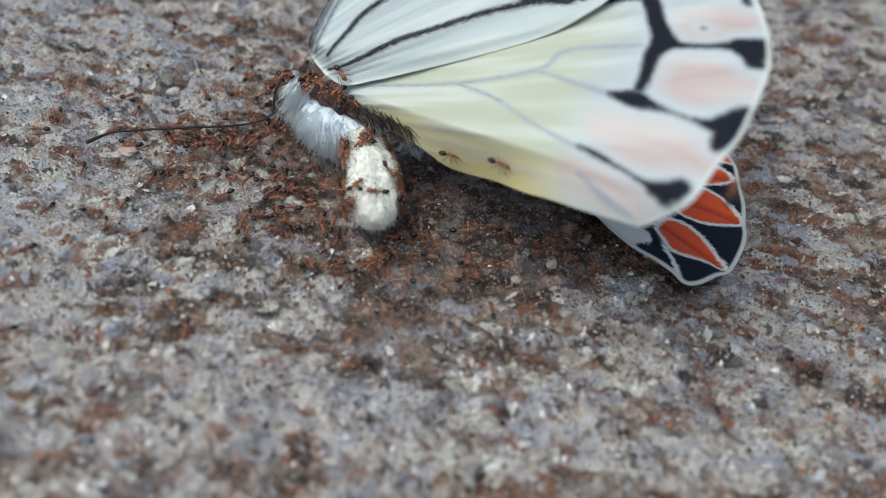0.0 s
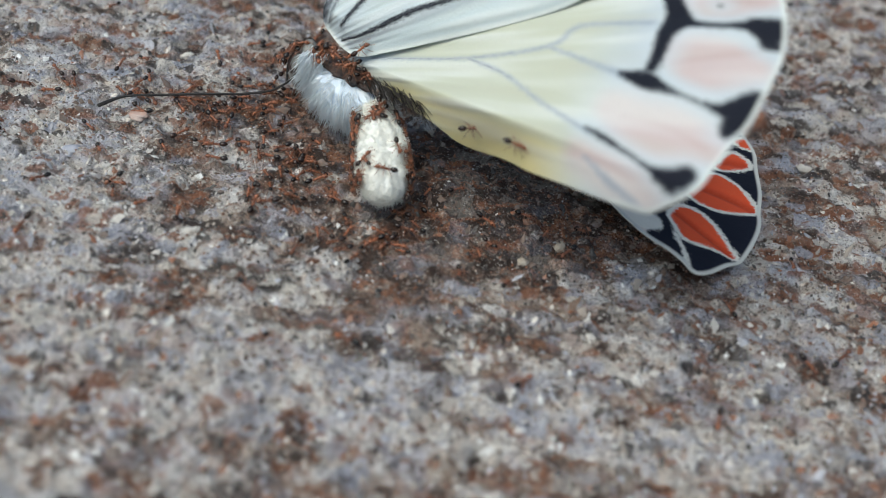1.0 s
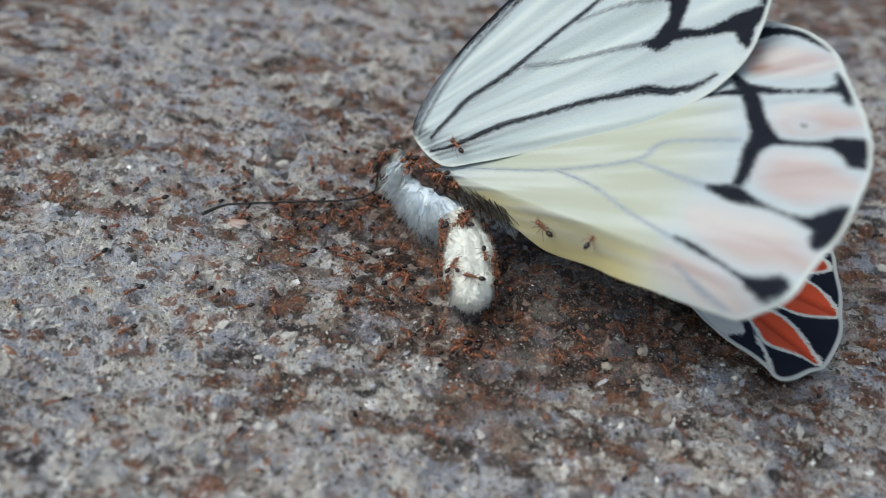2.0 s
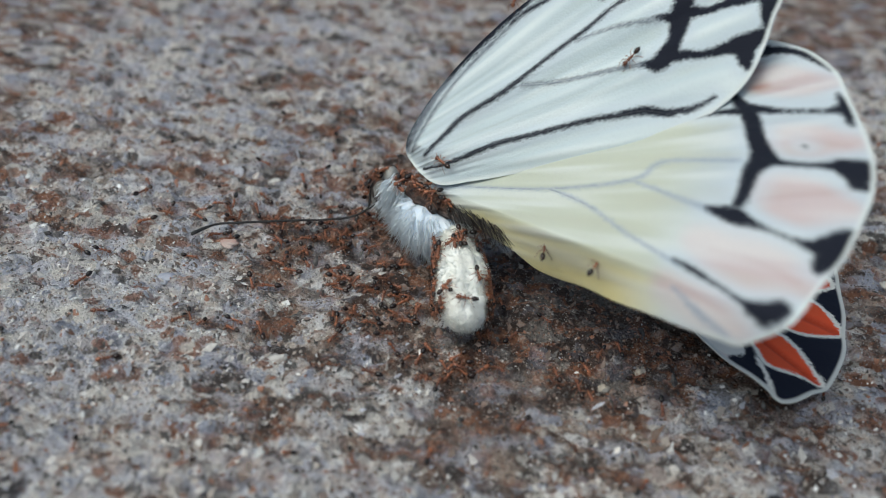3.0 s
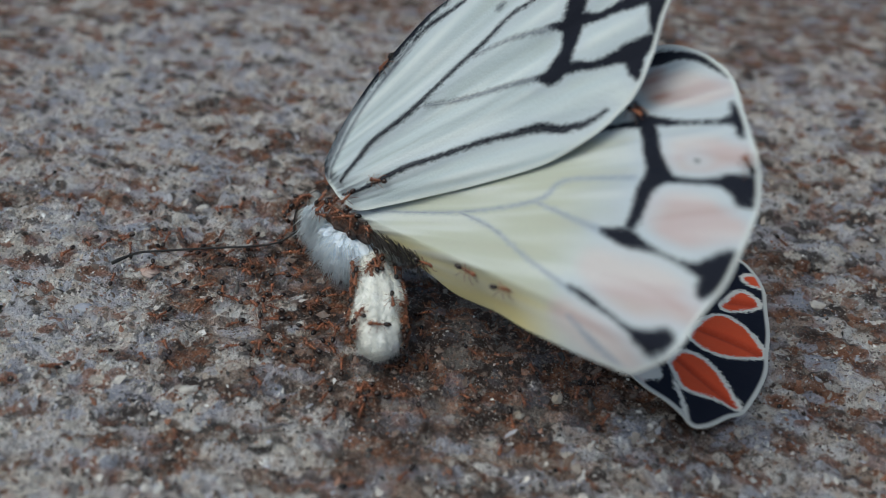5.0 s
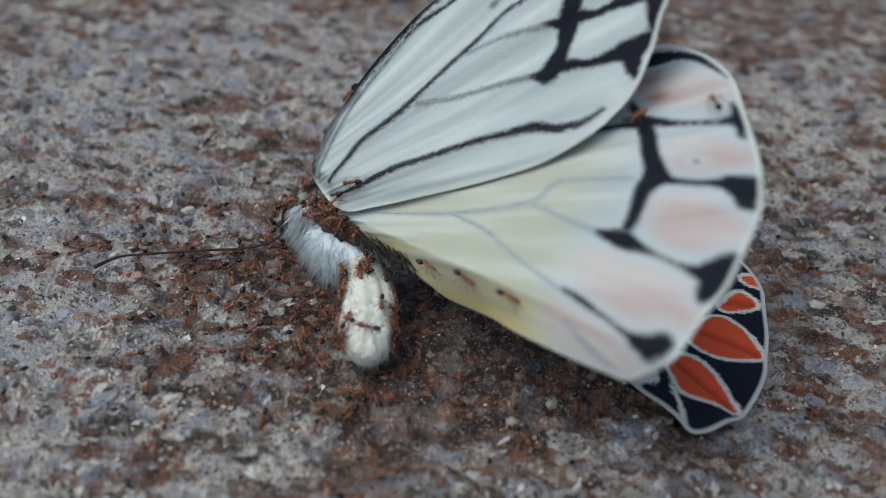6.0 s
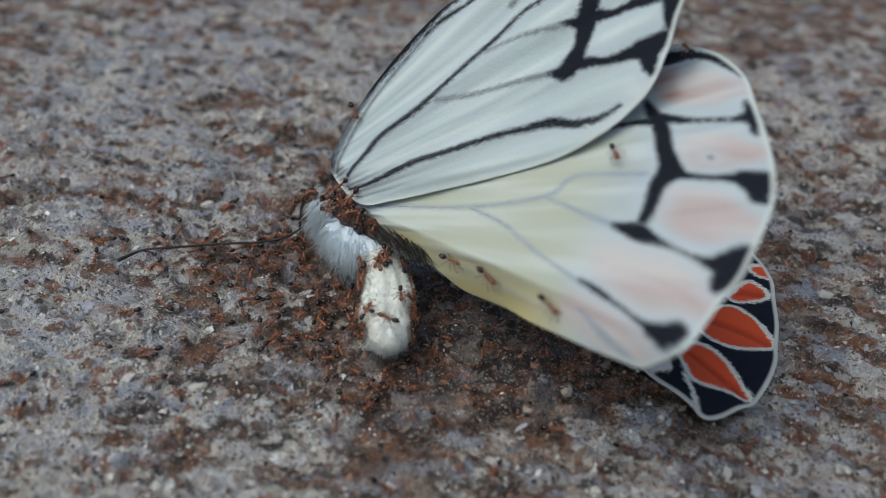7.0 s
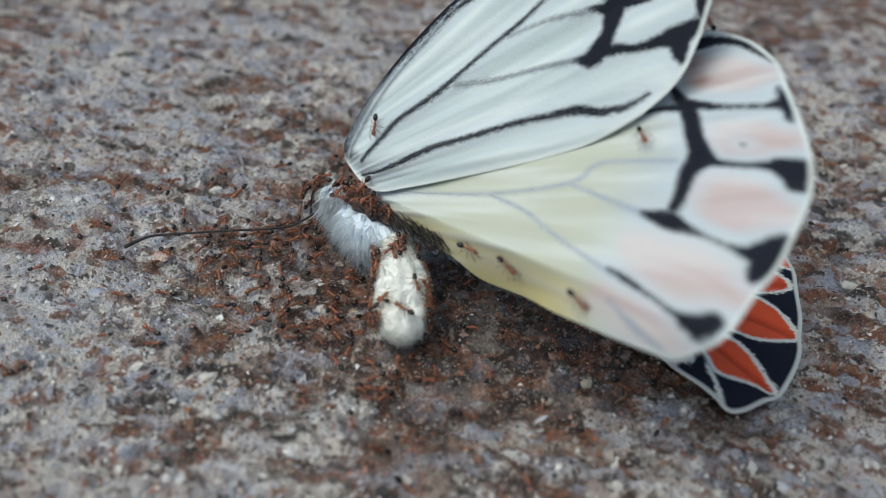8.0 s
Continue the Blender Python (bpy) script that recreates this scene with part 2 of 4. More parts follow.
M_EYE = plain("compound_eye", (0.20, 0.20, 0.19), (0.36, 0.36, 0.34), 900.0, 0.35)
M_WOUND = plain("gnawed_flesh", (0.02, 0.016, 0.016), (0.10, 0.055, 0.04), 900.0, 0.5, 0.5, 0.0003)
M_HORN = plain("black_horn", (0.012, 0.011, 0.011), (0.03, 0.027, 0.025), 3000.0, 0.4)
M_ANT = ant_material("orange_ant_shell", (0.31, 0.11, 0.05), (0.14, 0.052, 0.028), 0.4)
M_GASTER = ant_material("black_ant_shell", (0.008, 0.006, 0.006), (0.028, 0.012, 0.008), 0.22)
M_ANTLEG = ant_material("amber_ant_leg", (0.32, 0.13, 0.065), (0.14, 0.06, 0.03), 0.45)


# ---- helpers ----
def part(name, bm, material, parent, label="", m=None, smooth=True):
    """One mesh object from a bmesh in mm, under parent."""
    me = bpy.data.meshes.new(name)
    bmesh.ops.scale(bm, vec=(MM, MM, MM), verts=bm.verts)
    for f in bm.faces:
        f.smooth = smooth
    bm.to_mesh(me)
    bm.free()
    me.materials.append(material)
    ob = new(name, me)
    ob.parent = parent
    if m is not None:
        ob.matrix_basis = m
    return tagged(ob, label)


def sheet(name, verts, faces, material, parent=None, smooth=True):
    me = bpy.data.meshes.new(name)
    me.from_pydata([tuple(float(c) * MM for c in v) for v in verts], [], faces)
    me.materials.append(material)
    me.polygons.foreach_set("use_smooth", [smooth] * len(me.polygons))
    ob = new(name, me)
    ob.parent = parent
    return ob


def at_mm(p, rx=0, ry=0, rz=0):
    return pose(p[0] * MM, p[1] * MM, p[2] * MM, rx, ry, rz)


def tube(bm, pts, radii, sides=6):
    """A closed tapering tube through points."""
    pts = [Vector(p) for p in pts]
    rings = []
    up = Vector((0.13, 0.21, 0.97))
    for i, p in enumerate(pts):
        d = (pts[min(i + 1, len(pts) - 1)] - pts[max(i - 1, 0)]).normalized()
        a = d.cross(up)
        a = a.normalized() if a.length > 1e-4 else Vector((1, 0, 0))
        b = d.cross(a)
        rings.append([bm.verts.new(p + (a * math.cos(k * math.tau / sides) + b * math.sin(k * math.tau / sides)) * radii[i]) for k in range(sides)])
    for r, s in zip(rings, rings[1:]):
        for k in range(sides):
            bm.faces.new((r[k], r[(k + 1) % sides], s[(k + 1) % sides], s[k]))
    bm.faces.new(rings[0][::-1])
    bm.faces.new(rings[-1])


def smooth_line(pts, n, closed=False):
    """Catmull-Rom through points, n samples a stretch."""
    p = np.array(pts, float)
    out = []
    count = len(p) if closed else len(p) - 1
    for i in range(count):
        if closed:
            a, b, c, d = p[i - 1], p[i], p[(i + 1) % len(p)], p[(i + 2) % len(p)]
        else:
            a, b, c, d = p[max(i - 1, 0)], p[i], p[i + 1], p[min(i + 2, len(p) - 1)]
        for k in range(n):
            t = k / n
            out.append(0.5 * (2 * b + (c - a) * t + (2 * a - 5 * b + 4 * c - d) * t * t + (3 * b - a - 3 * c + d) * t ** 3))
    if not closed:
        out.append(p[-1])
    return np.array(out)


def hump(x, y, seed, scale):
    return noise.noise(Vector((x / scale, y / scale, seed)))


# worn grooves: from, to, half width and depth in mm
GROOVES = [(-16.2, 41.8, -12.2, 40.5, 0.7, 0.9), (24.0, 60.6, 31.5, 59.2, 0.8, 0.9), (27.0, 76.5, 38.0, 78.5, 0.9, 0.9), (-31, 55.0, -27.0, 54.0, 0.6, 0.7), (-13.5, 43.2, -9.0, 42.0, 0.5, 0.6),
           (-40.0, 71.0, -33.0, 70.0, 0.8, 0.8), (9.0, 48.5, 13.0, 47.0, 0.5, 0.6), (-27.5, 63.6, -23.0, 66.0, 0.6, 0.6)]


def relief(x, y):
    """Height of the concrete in mm."""
    h = 0.30 * hump(x, y, 3.1, 9.0) + 0.36 * hump(0.7 * x, y, 7.7, 2.6) + 0.52 * hump(0.75 * x, y, 1.9, 1.15) + 0.40 * hump(x, y, 5.3, 0.62)
    flake = hump(0.65 * x, y, 14.4, 2.2)
    pit = hump(x, y, 11.2, 4.6)
    for x1, y1, x2, y2, w, deep in GROOVES:
        t = min(1.0, max(0.0, ((x - x1) * (x2 - x1) + (y - y1) * (y2 - y1)) / ((x2 - x1) ** 2 + (y2 - y1) ** 2)))
        d = math.hypot(x - x1 - t * (x2 - x1), y - y1 - t * (y2 - y1)) / w
        if d < 2:
            h -= deep * math.exp(-d * d * 2)
    return h - 0.3 + 0.22 * min(1.0, max(0.0, flake * 6.0)) - 0.9 * max(0.0, pit - 0.30)


# broad stains on the concrete, and shade under the wing painted with the brown: x, y, reach in x and y, and how much of
# pale lime, brown dirt with painted shade, and blue-grey
STAINS_AND_SHADE = [(-33, 47, 10, 8, 0.8, 0, 0.3), (-32, 58, 7, 4, 0.5, 0, 0.2), (-21, 36, 11, 5, 0.6, 0, 0.4), (0, 37, 10, 4, 0.5, 0, 0.4), (16, 39, 9, 4, 0.55, 0, 0.3),
          (-46, 86, 8, 9, 0.5, 0, 0.5), (-24, 73, 7, 4, 0.4, 0, 0.3), (-16, 62, 10, 7, 0, 0.6, 0), (2, 57, 8, 5, 0, 0.9, 0), (12, 62, 14, 8, 0, 0.7, 0), (-1, 52, 5, 4, 0, 0.6, 0),
          (25, 52, 8, 6, 0.1, 0.1, 0), (34, 84, 10, 6, 0.1, 0.1, 0.6), (-5, 45, 10, 4, 0, 0.45, 0), (-8, 100, 18, 8, 0, 0.45, 0.2), (-38, 102, 12, 6, 0.2, 0, 0.6),
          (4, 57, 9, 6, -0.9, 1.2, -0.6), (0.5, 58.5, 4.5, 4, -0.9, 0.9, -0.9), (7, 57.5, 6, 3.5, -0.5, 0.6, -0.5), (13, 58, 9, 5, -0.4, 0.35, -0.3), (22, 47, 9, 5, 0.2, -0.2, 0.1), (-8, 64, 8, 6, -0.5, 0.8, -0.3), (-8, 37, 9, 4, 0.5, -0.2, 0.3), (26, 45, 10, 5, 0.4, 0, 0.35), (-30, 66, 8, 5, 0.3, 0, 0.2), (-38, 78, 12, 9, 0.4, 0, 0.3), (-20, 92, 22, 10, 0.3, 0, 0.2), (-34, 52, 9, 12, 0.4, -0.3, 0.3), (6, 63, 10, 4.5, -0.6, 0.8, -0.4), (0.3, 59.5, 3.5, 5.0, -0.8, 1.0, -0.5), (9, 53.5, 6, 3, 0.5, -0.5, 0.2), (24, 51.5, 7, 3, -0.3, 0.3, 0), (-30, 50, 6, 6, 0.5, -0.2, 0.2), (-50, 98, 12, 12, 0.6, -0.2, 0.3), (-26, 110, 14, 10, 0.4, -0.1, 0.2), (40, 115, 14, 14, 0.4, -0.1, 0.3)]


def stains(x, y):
    """Pale, brown and blue shares of the surface at a place in mm; brown also carries the painted shade."""
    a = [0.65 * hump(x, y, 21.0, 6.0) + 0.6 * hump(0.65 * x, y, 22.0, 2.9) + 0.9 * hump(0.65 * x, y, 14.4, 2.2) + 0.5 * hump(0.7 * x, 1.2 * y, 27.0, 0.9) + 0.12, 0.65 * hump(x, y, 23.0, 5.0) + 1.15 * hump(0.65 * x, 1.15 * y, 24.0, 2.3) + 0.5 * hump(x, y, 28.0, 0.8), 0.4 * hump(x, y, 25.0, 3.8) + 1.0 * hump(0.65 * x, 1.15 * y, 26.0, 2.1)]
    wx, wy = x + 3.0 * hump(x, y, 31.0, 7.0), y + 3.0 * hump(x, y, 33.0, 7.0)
    for cx, cy, rx, ry, p, b, g in STAINS_AND_SHADE:
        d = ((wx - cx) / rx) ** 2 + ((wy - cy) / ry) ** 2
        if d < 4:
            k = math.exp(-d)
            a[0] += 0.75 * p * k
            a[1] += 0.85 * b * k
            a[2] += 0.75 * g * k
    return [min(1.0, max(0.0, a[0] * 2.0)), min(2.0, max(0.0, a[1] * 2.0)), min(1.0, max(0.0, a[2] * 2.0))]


# ---- ground ----
def build_ground():
    def line(lo, hi, core_lo, core_hi, step):
        inner = list(np.arange(core_lo, core_hi + 1e-6, step))
        left, right, s = [], [], step
        x = core_lo
        while x > lo:
            s *= 1.28
            x -= s
            left.append(max(x, lo))
        x, s = core_hi, step
        while x < hi:
            s *= 1.28
            x += s
            right.append(min(x, hi))
        return left[::-1] + inner + right
    xs = line(-6000, 6000, -52, 48, 0.27)
    ys = line(-6000, 6000, 26, 112, 0.25)
    def near(x, y):
        return max(0.0, 1.0 - max(-52 - x, x - 48, 26 - y, y - 112, 0.0) / 30.0)
    verts = [(x, y, relief(x, y) if near(x, y) > 0.999 else relief(x, y) * near(x, y) - 0.3 * (1 - near(x, y))) for y in ys for x in xs]
    w = len(xs)
    faces = [(j * w + i, j * w + i + 1, (j + 1) * w + i + 1, (j + 1) * w + i) for j in range(len(ys) - 1) for i in range(w - 1)]
    ob = sheet("ground", verts, faces, M_GROUND)
    rgba = np.ones((len(verts), 4), np.float32)
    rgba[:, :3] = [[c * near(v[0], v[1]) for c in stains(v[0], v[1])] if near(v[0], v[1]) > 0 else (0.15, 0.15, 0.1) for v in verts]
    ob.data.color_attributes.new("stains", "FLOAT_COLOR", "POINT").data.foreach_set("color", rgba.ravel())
    tagged(ob, "rough weathered concrete with grey, rusty and brown staining and painted shade under the wing", "concrete ground", kind="structure")


TINTS = [(0.04, 0.033, 0.03), (0.16, 0.105, 0.08), (0.38, 0.325, 0.28), (0.62, 0.58, 0.54), (0.44, 0.44, 0.49), (0.27, 0.115, 0.062), (0.80, 0.79, 0.77)]


def build_grains():
    rng = random.Random(4)
    verts, faces, tints = [], [], []
    shape = [(1, 0, 0), (0, 1, 0), (-1, 0, 0), (0, -1, 0), (0, 0, 1), (0, 0, -1)]
    tris = [(0, 1, 4), (1, 2, 4), (2, 3, 4), (3, 0, 4), (1, 0, 5), (2, 1, 5), (3, 2, 5), (0, 3, 5)]
    for i in range(56000):
        y = 28 + 84 * rng.random() ** 1.4
        half = 30 + 0.42 * (y - 28)
        x = rng.uniform(-half - 6, half)
        s = min(0.30, 0.072 * math.exp(rng.gauss(0.1, 0.5)))
        z = relief(x, y) + s * 0.2
        pale, brown, blue = stains(x, y)
        brown = min(brown, 1.2)
        # grains turn darker too where the brown carries painted shade
        k = rng.choices(range(7), (1.4 + 2 * brown, 1.5 + 4 * brown, 2.2, (0.5 + 4 * pale) * max(0.1, 1 - 0.8 * brown), 0.2 + 3 * blue, 0.6 + 2.0 * brown, 0.06 + 1.6 * pale * max(0.0, 1 - brown)))[0]
        shade = rng.uniform(0.75, 1.2)
        tints += [tuple(c * shade for c in TINTS[k])] * 6
        m = Euler((rng.uniform(0, 6.3), rng.uniform(0, 6.3), rng.uniform(0, 6.3))).to_matrix()
        sx, sy, sz = s * rng.uniform(0.7, 1.6), s * rng.uniform(0.7, 1.2), s * rng.uniform(0.5, 0.9)
        b = len(verts)
        for c in shape:
            q = rng.uniform(0.7, 1.2)
            v = m @ Vector((c[0] * sx * q, c[1] * sy * q, c[2] * sz * q))
            verts.append((x + v.x, y + v.y, z + v.z * 0.7))
        faces += [tuple(b + q for q in f) for f in tris]
    for i in range(13000):
        y = 28 + 72 * rng.random() ** 1.3
        half = 28 + 0.42 * (y - 28)
        x = rng.uniform(-half - 6, half)
        s = min(0.45, 0.17 * math.exp(rng.gauss(0.0, 0.45)))
        pale, brown, blue = stains(x, y)
        brown = min(brown, 1.2)
        k = rng.choices(range(7), (1.0 + brown, 1.6 + 3 * brown, 1.8 - 1.4 * brown, (0.8 + 2.5 * pale) * max(0.03, 1 - brown), (0.4 + 2.5 * blue) * max(0.1, 1 - brown), 0.6 + 0.3 * brown, 0.1 + 0.9 * pale * max(0.0, 1 - brown)))[0]
        shade = rng.uniform(0.7, 1.15)
        tints += [tuple(c * shade for c in TINTS[k])] * 6
        turn = rng.uniform(0, 6.3)
        ca, sa = math.cos(turn), math.sin(turn)
        z = relief(x, y) + 0.02
        gx, gy = (relief(x + 0.3, y) - relief(x - 0.3, y)) / 0.6 + rng.gauss(0, 0.25), (relief(x, y + 0.3) - relief(x, y - 0.3)) / 0.6 + rng.gauss(0, 0.25)
        b = len(verts)
        for c in shape:
            q = rng.uniform(0.6, 1.25) * s
            u, v = c[0] * q * 1.25, c[1] * q * 0.8
            dx, dy = u * ca - v * sa, u * sa + v * ca
            verts.append((x + dx, y + dy, z + dx * gx + dy * gy + c[2] * 0.22 * s))
        faces += [tuple(b + q for q in f) for f in tris]
    ob = sheet("sand_grains", verts, faces, M_GRAIN, smooth=False)
    rgba = np.ones((len(verts), 4), np.float32)
    rgba[:, :3] = tints
    ob.data.color_attributes.new("tint", "FLOAT_COLOR", "POINT").data.foreach_set("color", rgba.ravel())
    tagged(ob, "loose mixed sand grains strewn over the concrete", "sand", kind="stuff")


def build_pebble(x, y, size, flat, turn, material, label, seed):
    rng = random.Random(seed)
    bm = bmesh.new()
    bmesh.ops.create_icosphere(bm, subdivisions=3, radius=1.0)
    off = Vector((rng.uniform(0, 50), rng.uniform(0, 50), rng.uniform(0, 50)))
    for v in bm.verts:
        k = 1 + 0.5 * noise.noise(v.co * 1.3 + off) + 0.3 * noise.noise(v.co * 3.1 + off) + 0.12 * noise.noise(v.co * 8 + off)
        v.co = Vector((v.co.x * size, v.co.y * size * 0.72, v.co.z * size * flat)) * k
    ob = part("pebble", bm, material, None, m=at_mm((x, y, relief(x, y) + size * flat * 0.35), rng.uniform(-8, 8), rng.uniform(-8, 8), turn))
    tagged(ob, label, "pebble", "pebbles on the concrete")


build_ground()
build_grains()
PEBBLES = [
    (-16.8, 48.7, 0.75, 0.3, 20, M_PALE, "flat pale chip of stone in the concrete"),
    (-24.9, 60.4, 0.8, 0.3, -10, M_PINK, "rosy grey pebble set in the concrete"),
    (-28.2, 55.3, 0.8, 0.35, 0, M_BLUE, "rounded blue-grey pebble on the concrete"),
    (6.8, 52.1, 0.45, 0.6, 40, M_BEIGE, "small beige angular pebble"),
    (9.4, 54.4, 0.5, 0.6, 70, M_BEIGE, "small beige angular pebble"),
    (30.4, 71.5, 0.8, 0.4, 5, M_PALE, "small pale angular pebble"),
    (-24.7, 70.8, 0.6, 0.3, 30, M_PALE, "flat pale chip of stone in the concrete"),
]
for i, (x, y, s, fl, turn, mat, label) in enumerate(PEBBLES):
    build_pebble(x, y, s, fl, turn, mat, label, 20 + i)

# ---- butterfly: shapes of the wings, in mm from the hinge ----
HO = [(-0.41, 0.15), (5.83, 2.44), (11.9, 5.77), (17.47, 10.16), (20.57, 14.16), (22.91, 15.25), (25.49, 14.42), (28.34, 12.1), (30.03, 10.21),
    (31.62, 7.2), (33.23, 4.18), (34.36, 1.7), (34.92, -0.05), (35.11, -1.91), (35.05, -4.1), (34.85, -6.02), (34.18, -7.73), (33.6, -9.67), (32.87,
    -11.02), (31.89, -11.9), (30.94, -12.46), (29.63, -12.18), (27.41, -11.57), (24.75, -10.74), (22.35, -10.0), (19.67, -8.99), (15.77, -7.9),
    (12.17, -6.12), (8.32, -4.39), (4.16, -2.19)]
FO = [(0.6, -0.67), (0.51, 1.17), (2.56, 3.37), (5.23, 5.28), (8.95, 7.13), (13.06, 8.69), (15.79, 9.3), (20.52, 10.27), (26.33, 10.9), (30.68,
    10.68), (33.08, 9.59), (33.65, 6.22), (33.0, 3.26), (31.73, 0.73), (30.16, -1.14), (28.76, -3.11), (27.26, -4.78), (25.33, -5.83), (23.07, -6.53),
    (19.2, -6.75), (13.5, -5.85), (9.34, -5.0), (5.37, -4.15), (2.32, -3.24)]
RO = [(-1.01, 5.94), (2.74, 8.53), (9.3, 12.68), (16.5, 15.41), (21.85, 17.05), (25.16, 17.08), (26.91, 15.8), (28.06, 13.91), (28.8, 11.26), (29.39,
    8.26), (29.78, 5.35), (30.0, 3.1), (29.81, 0.45), (29.19, -2.7), (28.3, -4.05), (27.37, -5.68), (26.49, -6.52), (25.78, -6.47), (25.09, -5.79),
    (23.85, -5.05), (22.04, -4.35), (20.26, -3.11), (16.26, 0.19), (10.49, 3.36), (4.73, 5.07), (0.01, 5.51)]
H_grey = [[(2.41, -0.06, 0.07), (12.17, -0.52, 0.11), (18.92, 0.04, 0.14), (20.1, 1.52, 0.11), (21.72, 1.94, 0.11), (26.04, 1.68, 0.18)], [(18.92,
    0.04, 0.11), (22.82, -1.68, 0.14), (25.78, -2.87, 0.22)], [(12.17, -0.52, 0.07), (16.1, -2.06, 0.11), (20.14, -4.5, 0.11), (25.19, -7.23, 0.14)],
    [(25.5, -8.87, 0.07), (27.95, -10.64, 0.18), (30.08, -11.99, 0.14)]]
H_dark = [[(23.13, 8.94, 0.17), (24.18, 7.62, 0.34), (25.44, 6.1, 0.42), (26.42, 4.08, 0.42), (27.23, 2.7, 0.5), (27.69, 1.76, 0.62), (27.48, 0.74,
    0.42), (27.47, -0.41, 0.31), (27.57, -1.55, 0.26), (27.48, -2.53, 0.22)], [(25.21, 6.91, 0.34), (26.4, 6.59, 0.28), (27.64, 6.38, 0.14), (29.45,
    6.16, 0.1), (30.67, 6.06, 0.17), (31.53, 6.11, 0.36)], [(30.74, 7.71, 0.06), (31.62, 6.15, 0.26), (32.39, 4.57, 0.14)], [(27.77, 1.76, 0.62),
    (29.15, 1.16, 0.22), (30.66, 0.9, 0.14), (31.94, 0.74, 0.2), (32.92, 0.65, 0.48), (33.77, 0.26, 0.73), (34.14, 0.33, 0.62)], [(34.1, -0.69, 0.4),
    (34.62, -0.96, 0.22)], [(25.66, -2.78, 0.12), (26.56, -3.05, 0.34), (27.51, -3.32, 0.48), (28.49, -3.75, 0.28), (29.69, -4.24, 0.08), (31.51,
    -4.99, 0.08), (32.55, -5.4, 0.26), (33.72, -5.6, 0.56), (34.38, -5.04, 0.48), (34.66, -4.5, 0.17)], [(33.49, -7.14, 0.17), (33.64, -6.6, 0.4),
    (34.19, -5.9, 0.5)], [(24.89, -6.9, 0.08), (26.28, -7.59, 0.17), (27.92, -8.47, 0.07), (29.82, -9.5, 0.12), (30.93, -10.08, 0.42), (31.76, -10.15,
    0.5), (32.36, -9.81, 0.31)], [(31.36, -9.97, 0.34), (31.6, -10.82, 0.26)], [(22.38, 13.66, 0.45), (23.2, 13.88, 0.54), (24.2, 13.93, 0.42),
    (25.34, 13.63, 0.31), (26.93, 12.69, 0.26), (28.42, 11.61, 0.2), (29.59, 10.63, 0.12)], [(21.45, 6.57, 0.12), (23.59, 6.71, 0.22), (25.35, 6.33,
    0.34)], [(29.89, 2.89, 0.01), (30.08, 2.78, 0.01)]]
H_pink = [[(25.14, 9.88, 1.3), (26.83, 9.78, 1.58), (29.1, 9.52, 1.22)], [(28.53, 3.37, 1.37), (30.45, 3.2, 1.51), (32.45, 3.02, 1.08)], [(29.23,
    -1.36, 1.44), (31.04, -1.97, 1.94), (33.41, -2.5, 1.22)], [(26.24, -5.49, 1.3), (28.68, -6.46, 2.09), (32.01, -7.48, 1.58)], [(25.4, -8.9,
    1.15), (28.4, -10.3, 1.4), (30.51, -11.3, 0.9)]]
